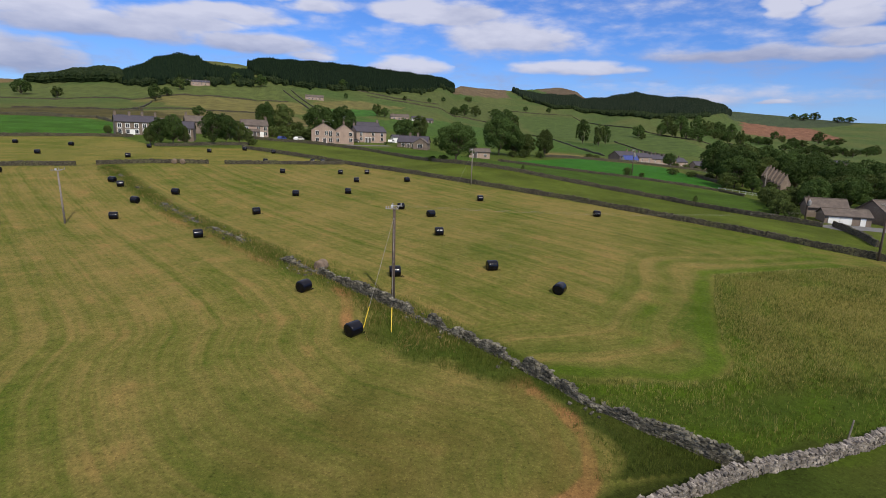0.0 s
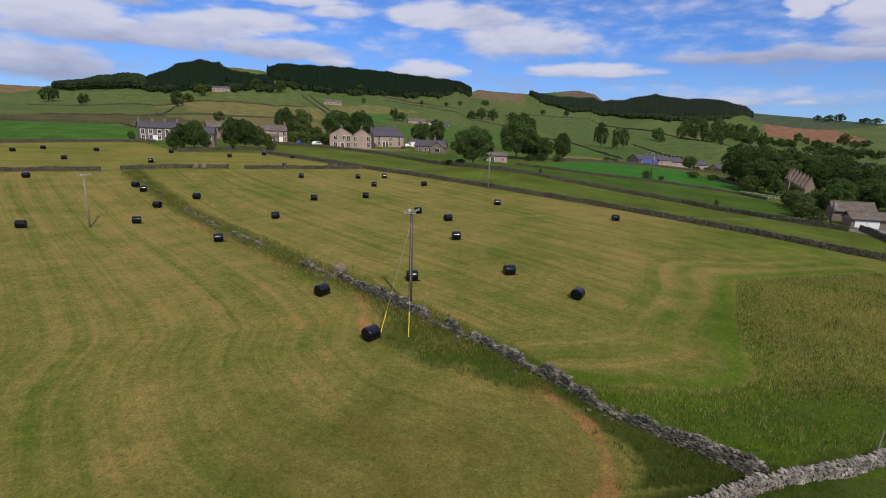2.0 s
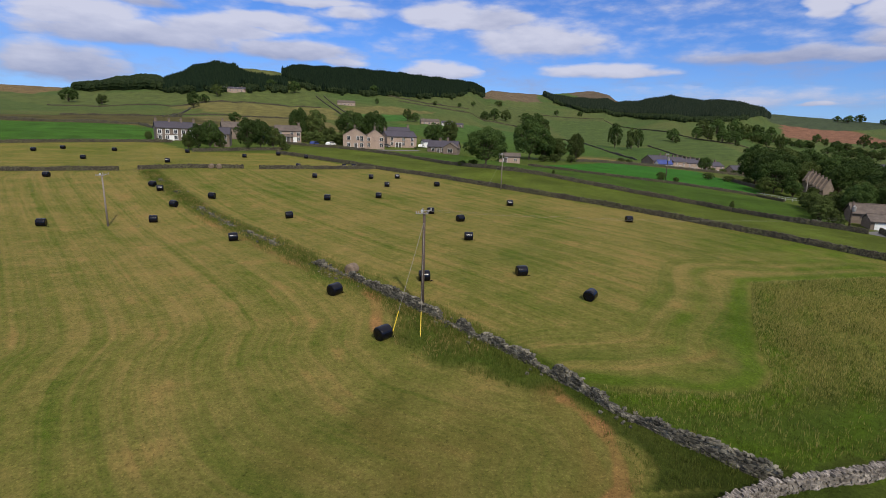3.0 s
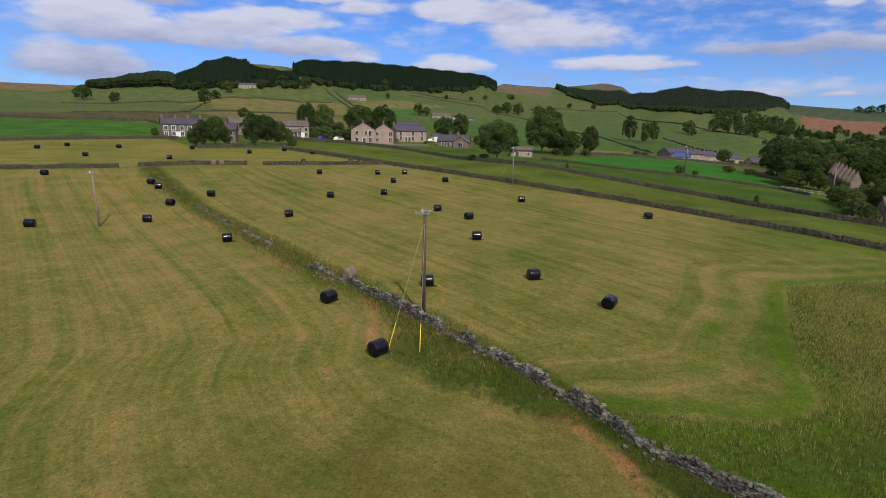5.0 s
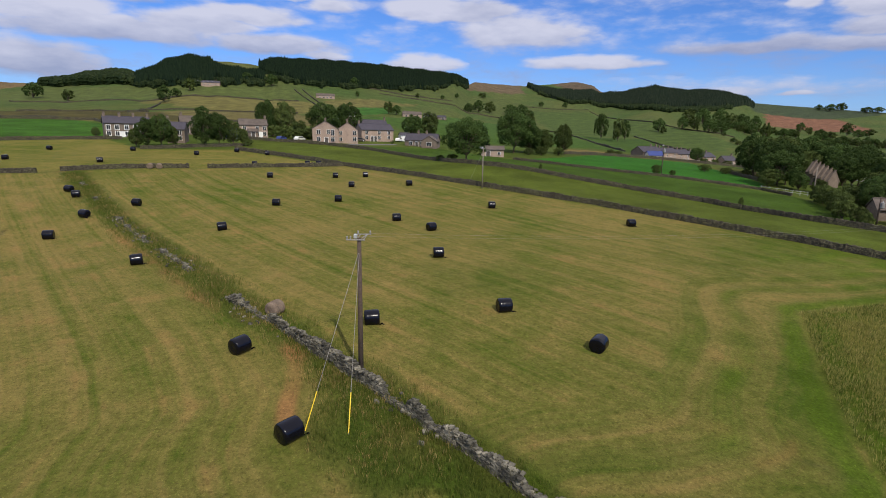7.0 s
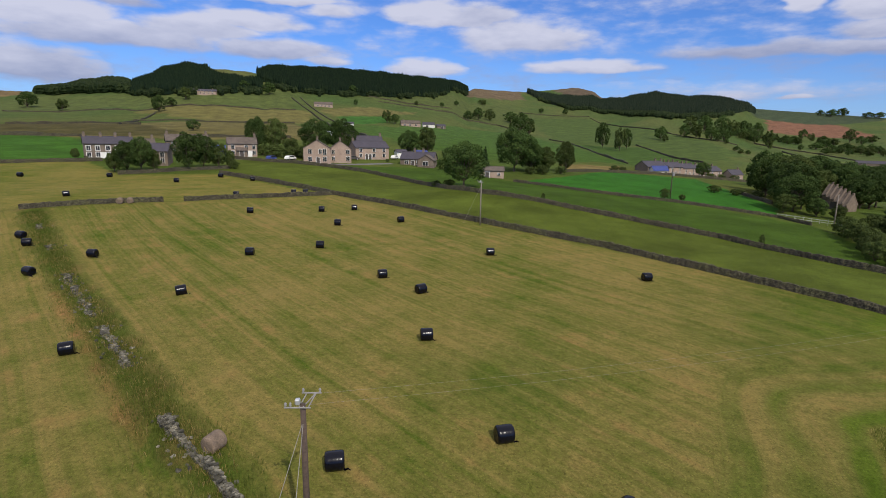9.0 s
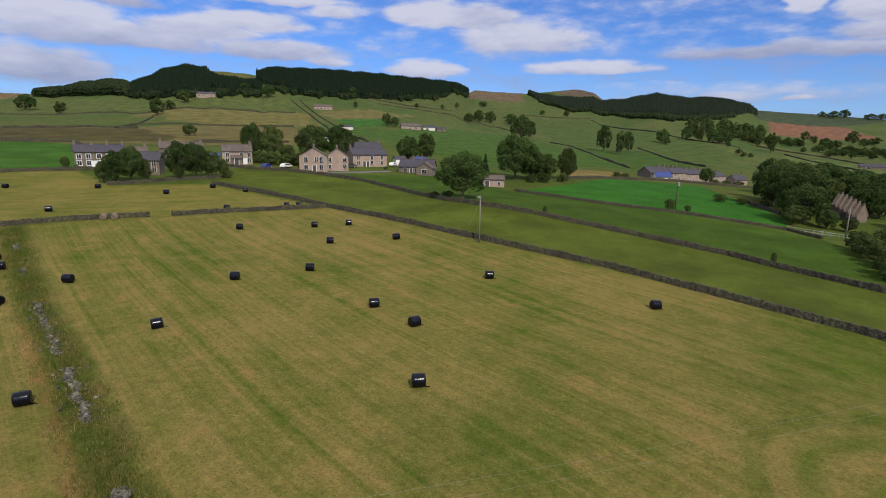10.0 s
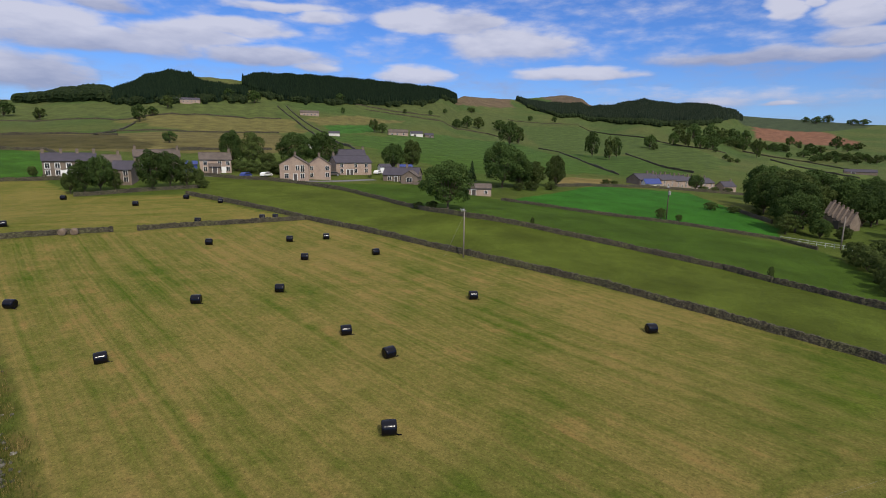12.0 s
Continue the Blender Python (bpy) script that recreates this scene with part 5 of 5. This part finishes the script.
    bushes = [(75.2, 156.2, 2.8, 0.75), (79.2, 154.8, 1.7, 0.8), (67.0, 107.0, 2.0, 0.4), (35.8, 133.4, 1.7, 0.4), (17.5, 150.5, 1.9, 1.2), (14.5, 152.0, 1.6, 1.2), (104, 180, 2.4, 1.3), (109, 176, 2.2, 1.3), (113, 172, 2.2, 1.2)]
    shrubs = [(-36, 212, 4.4, 1.2), (-30.5, 209.5, 3.8, 1.2), (-25.5, 211, 4.4, 1.2), (-41, 216, 3.8, 1.2), (-21, 206, 2.6, 1.2), (96, 238, 2.6, 1.2), (101, 241, 2.2, 1.2), (150, 256, 2.4, 1.4), (158, 260, 2.4, 1.4), (166, 262, 2.6, 1.4), (-31, 216, 3.6, 1.1), (-28, 213, 3.2, 1.1), (-36, 214, 3, 1.1), (55, 201, 3.2, 1.1), (63, 206, 3, 1.1), (50, 199, 2.6, 1.1), (-25, 218, 4, 1.1), (-20, 220, 4, 1.1),
              (25, 214, 2.4, 1.1), (-57, 201, 2.4, 1.1), (-68, 189, 2.6, 1.1), (2.5, 212.0, 1.2, 1.0), (34, 192, 1.6, 1.1), (-40, 178, 2.2, 1.1)]
    for row in (hedge, bushes, shrubs):
        for x, y, t, w in row:
            plant(4, x, y, t, w)
    # hillside trees: place, height, spread
    left = [(-371, 630, 15.4, 20.2), (-317, 594, 11.2, 12.4), (-200, 528, 14.2, 13.1), (-200, 558, 8, 10.7), (-201, 597, 12.7, 11.6), (-97, 312, 5.4, 7.5), (-168, 692, 11, 13.7), (-182, 695, 9.6, 11), (-138, 686, 13.6, 15), (-45, 745, 12, 12), (-193, 702, 8.3, 11)]
    middle = [(-37, 677, 6.8, 5.5), (38, 749, 6.1, 6.1), (74, 774, 6.4, 6.4), (100, 825, 6.8, 7.7), (164, 974, 9.2, 16.3), (107, 746, 12.3, 13.9), (124, 767, 15.9, 17.5), (145, 795, 16.5, 18.2), (181, 821, 15.4, 22.3), (150, 626, 24.6, 25.9),
              (168, 657, 20.4, 16.4), (286, 1030, 8.7, 10.9), (326, 1009, 10.7, 10.7), (0, 562, 12.4, 10.2), (8, 565, 9.1, 10.2), (-14, 312, 4.8, 3.6)]
    right = [(207, 527, 23, 15.3), (213, 501, 20.8, 12.5), (229, 522, 18.5, 10.9), (316, 626, 14.6, 15.9), (314, 611, 7.8, 9.1), (390, 631, 6.7, 5.4), (392, 617, 5.9, 6.6), (363, 546, 5.2, 7), (378, 556, 4.8, 5.9), (370, 565, 5.4, 7.2)]
    strip = [(366, 663, 15.5, 14.1), (376, 654, 16.8, 15.4), (386, 638, 15, 17.7), (405, 642, 13.8, 15.1), (422, 749, 19.3, 19.3), (428, 724, 20.2, 20.2), (463, 741, 20.7, 20.7), (479, 739, 19.1, 20.7), (516, 768, 19.9, 21.6), (494, 711, 16.9, 13.8), (468, 648, 23.8, 12.6), (573, 817, 21.3, 17.8)]
    valley = [(703, 884, 15.5, 15.5), (694, 853, 13.1, 13.1), (541, 685, 7.5, 7.5), (770, 860, 20.9, 20.9), (676, 786, 12.1, 17.3), (681, 814, 12.5, 17.9), (758, 824, 12.8, 18.3), (800, 848, 13.2, 18.8), (616, 698, 10.7, 20), (590, 717, 9.4, 20.4), (608, 663, 8.8, 19), (550, 651, 7.1, 18.5)]
    crest = [(1156, 1514, 8.4, 10.1), (1192, 1507, 8.4, 6.7), (1167, 1402, 15.6, 21.8), (1194, 1397, 18.7, 31.1), (1244, 1416, 22.1, 31.6), (1278, 1370, 15.3, 30.7), (1302, 1361, 15.3, 30.5)]
    for row in (left, middle, right, strip, valley, crest):
        for i, (x, y, t, spread) in enumerate(row):
            k = (3, 5, 3)[i % 3]
            plant(k, x, y, t, spread / t / (1.1, 0.95, 1.1)[i % 3])
    # hedgerow trees along the valley floor
    rng = random.Random(77)
    for (ax, ay), (bx, by), n in [((400, 680), (600, 800), 34), ((560, 620), (900, 720), 20), ((330, 330), (430, 400), 8), ((250, 260), (360, 330), 12), ((430, 420), (640, 520), 10), ((560, 785), (650, 755), 12), ((572, 669), (730, 705), 18)]:
        for i in range(n):
            t = rng.random()
            plant(rng.choice((3, 5)), ax + (bx - ax) * t + rng.uniform(-14, 14), ay + (by - ay) * t + rng.uniform(-14, 14), rng.uniform(7, 12), rng.uniform(0.9, 1.3))


def plantation(name, corners, spacing, tall, label, seed, mat=None, round_top=False, step=0.1, ragged=14.0):
    """A far wood: thousands of trees that nobody could count."""
    rng = np.random.RandomState(seed)
    # corners as bearing and distance
    az = np.array([c[0] for c in corners])
    verts, faces = [], []
    for b in np.arange(az.min(), az.max(), step):
        lo, hi = np.interp(b, az, [c[1] for c in corners]), np.interp(b, az, [c[2] for c in corners])
        lo += ragged * (0.7 * math.sin(b * 2.1 + seed) + 0.5 * math.sin(b * 5.3) + rng.uniform(-0.5, 0.5))
        r = lo + rng.rand() * spacing
        while r < hi:
            a = math.radians(b + rng.uniform(-0.08, 0.08))
            x, y = EYE_X + r * math.sin(a), EYE_Y + r * math.cos(a)
            z, h = zg(x, y), tall * rng.uniform(0.9, 1.06) * (1 + 0.06 * math.sin(b * 3.1 + seed))
            w = h * (0.40 if round_top else 0.22)
            base = len(verts)
            n = 6 if round_top else 5
            levels = ((0.05, 0.7), (0.35, 1.0), (0.7, 0.85), (0.93, 0.4)) if round_top else ((0.05, 1.0), (0.55, 0.62))
            for up, k in levels:
                for i in range(n):
                    t = 6.28318 * i / n + up * 2
                    j = rng.uniform(0.75, 1.25)
                    verts.append((x + math.cos(t) * w * k * j, y + math.sin(t) * w * k * j, z + h * up + rng.uniform(-0.04, 0.04) * h))
            for l in range(len(levels) - 1):
                for i in range(n):
                    k = (i + 1) % n
                    faces.append((base + l * n + i, base + l * n + k, base + l * n + n + k, base + l * n + n + i))
            tip = len(verts)
            verts.append((x, y, z + h))
            l = len(levels) - 1
            for i in range(n):
                faces.append((base + l * n + i, base + l * n + (i + 1) % n, tip))
            r += spacing * rng.uniform(0.7, 1.3)
    ob = link_mesh(name, verts, faces, mat or M_CONIFER)
    return tagged(ob, label, "woodland", kind="stuff")


# ---- grass ----
def tufts(name, corners, count, tall, mat, label, seed, keep=None, broad=1.0):
    """Standing grass: blades in tufts."""
    rng = np.random.RandomState(seed)
    c = np.array(corners)
    lo, hi = c.min(0), c.max(0)
    p = rng.uniform(lo, hi, (count * 6, 2))
    ok = inside(p[:, 0], p[:, 1], [tuple(q) for q in corners])
    if keep:
        ok &= keep(p[:, 0], p[:, 1], rng)
    p = p[ok][:count]
    n = len(p)
    z = height(p[:, 0], p[:, 1])
    verts, faces = [], []
    for b in range(3):
        a = rng.uniform(0, 6.283, n)
        h = tall * rng.uniform(0.55, 1.2, n) * (0.75 + 0.5 * noise2(p[:, 0], p[:, 1], 9, seed))
        lean = rng.uniform(0.05, 0.4, n) * h
        w = rng.uniform(0.003, 0.008, n) * broad
        x0, y0 = p[:, 0] + rng.uniform(-0.12, 0.12, n), p[:, 1] + rng.uniform(-0.12, 0.12, n)
        dx, dy = np.cos(a), np.sin(a)
        q = np.stack([np.stack([x0 - dy * w, y0 + dx * w, z - 0.05], -1), np.stack([x0 + dy * w, y0 - dx * w, z - 0.05], -1),
                      np.stack([x0 + dx * lean * 0.4 + dy * w, y0 + dy * lean * 0.4 - dx * w, z + h * 0.65], -1),
                      np.stack([x0 + dx * lean, y0 + dy * lean, z + h], -1)], 1)
        k = len(verts)
        verts += q.reshape(-1, 3).tolist()
        faces += (np.arange(n * 4).reshape(-1, 4) + k).tolist()
    ob = link_mesh(name, verts, faces, mat)
    return tagged(ob, label, "grass", kind="stuff")


# ---- the place, large things first ----
for i, (line, tall, text) in enumerate([(CROSS_A, 0.85, "mossy dry stone wall across the meadow"), (CROSS_B, 0.85, "mossy dry stone wall ending at a gateway"), (CROSS_C, 0.85, "dry stone wall between two mown meadows"),
                                        (SHEEP_WALL, 0.95, "long dark dry stone wall beside the mown meadow"), (LANE_WALL, 0.95, "dark dry stone wall between pastures"), (PADDOCK_WALL, 0.75, "grey dry stone wall round a bright green paddock"),
                                        (GARDEN_WALL, 0.9, "low garden wall below tall trees"), (TOP_WALL, 1.0, "field wall in front of a farmhouse"), ([(115.5, 187.0), (111.0, 172.0), (108.5, 160.0)], 1.0, "tumbled mossy wall at the edge of a paddock"), (YARD_WALL, 1.0, "dark stone wall of a farmyard"), ([(66.0, 216.0), (84.0, 228.0), (105.3, 237.8), (118.0, 246.0), (142.0, 250.0), (166.0, 256.5), (178.0, 262.0)], 1.1, "dark wall and hedge bank below a terrace")]):
    far_wall(line, tall, 0.5, text, 50 + i, None, 0.3, 0.10)
HILL_WALLS = [[(-364, 582), (-292, 571), (-214, 553), (-93, 597)], [(-188, 451), (-126, 446), (-76, 487)], [(-169, 388), (-200, 520)], [(-234, 385), (-195, 405), (-158, 394)], [(-89, 268), (-71, 286), (-46, 300)],
              [(-111, 679), (-80, 599), (-50, 501), (-15, 311)], [(-103, 687), (-68, 587), (-41, 510), (-5, 321)], [(-12, 724), (54, 733), (106, 739), (146, 748), (173, 715)], [(-34, 749), (25, 747), (88, 778)],
              [(177, 604), (188, 570), (177, 482), (148, 339)], [(351, 950), (357, 742), (378, 640), (415, 630)], [(259, 566), (235, 443), (240, 410)], [(239, 1014), (360, 975)],
              [(476, 634), (431, 463)], [(494, 711), (532, 647), (501, 524)], [(-420, 262), (-148, 257), (-124, 260), (-96, 226), (-85, 189)]]
for i, line in enumerate(HILL_WALLS):
    far_wall(line, 1.25, 0.8, "far dark field wall on the hillside", 90 + i, None, 6.0, 0.3)
build_hamlet()
strip_on_ground("road", [(-58, 199.5), (-46, 201.5), (-33, 201.0), (-26, 197.5), (-12, 197.8), (-5, 201.5), (4, 208)], 3.2, M_ASPHALT, "narrow grey lane in front of the houses")
strip_on_ground("pavement", [(77.5, 83.0), (84, 85.2), (92, 82.5), (100, 80)], 5.5, M_ASPHALT, "grey tarmac farmyard")
parked_car(-29.4, 204.4, 60, M_WHITE, "white car parked on the lane behind a wall")
parked_car(-35.0, 202.0, 70, M_BLUE, "blue car parked on the lane")
parked_car(-77.5, 222.0, 40, M_BLUE, "dark blue car parked behind a farmhouse")
parked_car(-73.5, 224.0, 20, M_WHITE, "white car parked behind a farmhouse")
parked_car(-9.5, 213.2, 15, M_DOOR, "dark car parked in front of a house")
parked_car(5.0, 224.0, 70, M_WHITE, "white car parked beside a house")
rail_fence([(94.0, 138.6), (98.5, 136.0), (102.5, 133.4), (105.0, 131.5)], "grey rail fence at the corner of a paddock")
build_trees()
plantation("conifer_plantation", [(-13.2, 770, 812), (-12.5, 752, 825), (-11.0, 728, 830), (-9.6, 702, 838), (-6.3, 704, 845), (-4.1, 714, 855), (-1.2, 732, 868), (1.7, 772, 900), (5.2, 846, 955), (8.0, 1020, 1095)], 4.6, 10.5, "dark conifer plantation along the hill crest", 61, None, False, 0.05, 4.0)
plantation("hilltop_wood", [(-24.6, 748, 804), (-23.0, 705, 796), (-21.7, 668, 790), (-20.3, 650, 792), (-18.6, 660, 794), (-17.9, 660, 780), (-17.5, 665, 735), (-15.9, 674, 728), (-13.9, 690, 735), (-13.0, 705, 740)], 4.8, 10.5, "dark pine wood on a rounded hilltop", 62, None, False, 0.05)
plantation("broadleaf_wood", [(-31.2, 872, 880), (-30.0, 850, 880), (-28.5, 806, 850), (-26.4, 756, 828), (-24.4, 738, 806)], 6.0, 11.0, "rounded broadleaf wood on the skyline", 63, M_WOOD_EDGE, True, 0.07, 5.0)
plantation("wood_edge", [(-24.6, 728, 746), (-21.7, 648, 666), (-20.3, 630, 650), (-18.4, 648, 660), (-15.9, 655, 672), (-13.9, 672, 690), (-11.0, 712, 726), (-9.6, 692, 702), (-4.1, 706, 714), (1.7, 764, 772), (5.2, 836, 846), (8.0, 1006, 1020)], 9.0, 6.5, "broadleaf trees along the foot of the hill woods", 65, M_WOOD_EDGE, True, 0.13, 12.0)
plantation("far_plantation", [(14.2, 1348, 1372), (15.4, 1268, 1335), (16.9, 1195, 1310), (18.6, 1140, 1300), (20.5, 1135, 1290), (22.5, 1120, 1292), (26.3, 980, 1210), (28.9, 982, 1210), (32.4, 1020, 1215), (33.6, 1120, 1260), (35.3, 1400, 1440)], 8.0, 11.0, "dark mixed forest on far rolling hills", 64, M_FAR_FOREST, False, 0.035, 8.0)
plantation("forest_edge", [(15.4, 1250, 1266), (18.6, 1120, 1138), (22.5, 1096, 1118), (24.5, 1010, 1046), (26.3, 942, 980), (28.9, 948, 982), (32.4, 985, 1020), (33.6, 1090, 1120)], 9.0, 7.0, "rounded trees along the edge of a far forest", 66, M_WOOD_EDGE, True, 0.08, 12.0)

power_pole(0, 43, 8.0, "wooden electricity pole with steel cross-arms and two stays", -4, (0, 0), True, [(-2.4, 37.5), (-0.3, 37.2)])
power_pole(-41.0, 73.4, 6.8, "pale wooden electricity pole with cross-arm in the mown meadow", 10, (0, -1.5), wood=M_WOOD_PALE, girth=0.85)
power_pole(18.9, 113.0, 7.4, "slim pale electricity pole beside the field wall", 25, (0, 0), True, [(16.0, 113.6)], wood=M_WOOD_PALE, girth=0.75, guards=False)
power_pole(102.9, 132.2, 7.2, "grey electricity pole by the paddock fence", 10, (0, 0), False, wood=M_WOOD_PALE)
power_pole(76.7, 156.1, 8.0, "electricity pole carrying a transformer in a paddock", 0, (0, 0), True, (), True)
power_pole(64.0, 60.7, 7.2, "dark wooden electricity pole at the field edge", 20)
power_pole(81.0, 92.6, 4.6, "dark pole with a transformer beside a garage", 0, (0, 0), False, (), True)


def overhead_line(a, b, sag, label):
    """Two bare conductors between two poles."""
    line = thing("overhead_line", Matrix(), label, "power line")
    for off in (-0.5, 0.4):
        pts = []
        for i in range(13):
            t = i / 12
            pts.append((a[0] + (b[0] - a[0]) * t, a[1] + (b[1] - a[1]) * t + off, a[2] + (b[2] - a[2]) * t - sag * 4 * t * (1 - t)))
        part("conductor", tube(pts, [0.0035] * 13, 4), M_WIRE, line)
    return line


post = part("fence_post", tube([(0, 0, -0.2), (0.01, 0, 0.6), (0.03, 0.01, 1.25)], [0.05, 0.045, 0.04], 7), M_WOOD_PALE, label="pale weathered wooden post behind a stone wall")
post.matrix_basis = pose(23.6, 23.3, zg(23.6, 23.3), 0, 6, 0)
tagged(post, category="fence post")
overhead_line((0.3, 43.1, 8.0), (64.0, 60.7, zg(64.0, 60.7) + 7.1), 0.9, "thin overhead electricity wires between wooden poles")
build_bales()

tufts("crop_grass", CROP, 36000, 0.27, M_SEED, "standing unmown seeding grass", 71, lambda x, y, rng: rng.rand(len(x)) < np.clip((y - 24) / 14, 0.15, 1) * (0.2 + 0.8 * noise2(x, y, 9, 31)))
tufts("crop_undergrowth", CROP, 14000, 0.24, M_GRASS, "short green grass below the seeding heads", 74)
VERGE = [(17, 20), (20, 25), (10.5, 31), (7, 39), (-8, 57), (-32, 86), (-52, 115), (-56, 112), (-36, 83), (-12, 53), (-5, 40), (-1, 31), (9, 21)]
tufts("margin_grass", VERGE, 34000, 0.27, M_GRASS, "rough unmown grass along a stone wall", 72,
      lambda x, y, rng: (to_line(x, y, LONG_WALL + LOST_WALL[1:]) < rng.exponential(0.8, len(x))) | (inside(x, y, MARGIN + LONG_WALL[::-1]) & (to_line(x, y, MARGIN) > rng.exponential(0.5, len(x)))))
tufts("dry_margin_grass", [(4, 34), (-2, 34), (-12, 53), (-36, 83), (-56, 112), (-52, 115), (-32, 86), (-8, 57), (6, 40)], 26000, 0.32, M_DRY, "tan seeding grass along a ruined stone wall", 73,
      lambda x, y, rng: ((to_line(x, y, LONG_WALL + LOST_WALL[1:]) < rng.exponential(0.9, len(x))) | (inside(x, y, MARGIN + LONG_WALL[::-1]) & (rng.rand(len(x)) < 0.6))) & (rng.rand(len(x)) < noise2(x, y, 5, 33)))

tufts("long_verge_grass", [(8.6, 33), (4, 40), (-8, 57), (-32, 86), (-52, 115), (-57, 112), (-36, 82), (-13, 53), (-6, 45), (-2.5, 36), (4.5, 31)], 30000, 0.30, M_VERGE, "long lush green grass leaning along a stone wall", 75,
      lambda x, y, rng: (np.abs(to_line(x, y, LONG_WALL + LOST_WALL[1:]) - 0.55) < rng.exponential(0.75, len(x))) | (inside(x, y, MARGIN + LONG_WALL[::-1]) & (rng.rand(len(x)) < 0.5) & (to_line(x, y, MARGIN) > 0.7)), 1.2)
stone_wall(LONG_WALL, long_profile, 0.48, "ragged half-fallen dry stone wall between mown meadows", 81, lambda x, y: y < 29, STONES)
stone_wall(NEAR_WALL, near_profile, 0.5, "pale capped dry stone wall at the field corner", 82, lambda x, y: 12 < x < 19, PALE_STONES)


def lost_profile(s):
    """Mostly fallen: short lengths of wall that show in the long grass."""
    h = 0.0
    for a, b, k in ((-1.0, 2.2, 0.5), (11.4, 22.0, 0.31), (25.4, 41.5, 0.24), (52.0, 54.0, 0.3), (63.0, 66.0, 0.3)):
        h += k / (1 + math.exp(-4 * (s - a))) / (1 + math.exp(4 * (s - b)))
    h *= 0.85 + wave(s, (0.20, 1.3, 0.5), (0.15, 2.9, 0.0))
    return max(0.0, min(0.6, h if h > 0.08 else 0.0))


stone_wall(LOST_WALL, lost_profile, 0.55, "collapsed dry stone wall sunk in long grass", 83, lambda x, y: y < 62, STONES, 0.16)
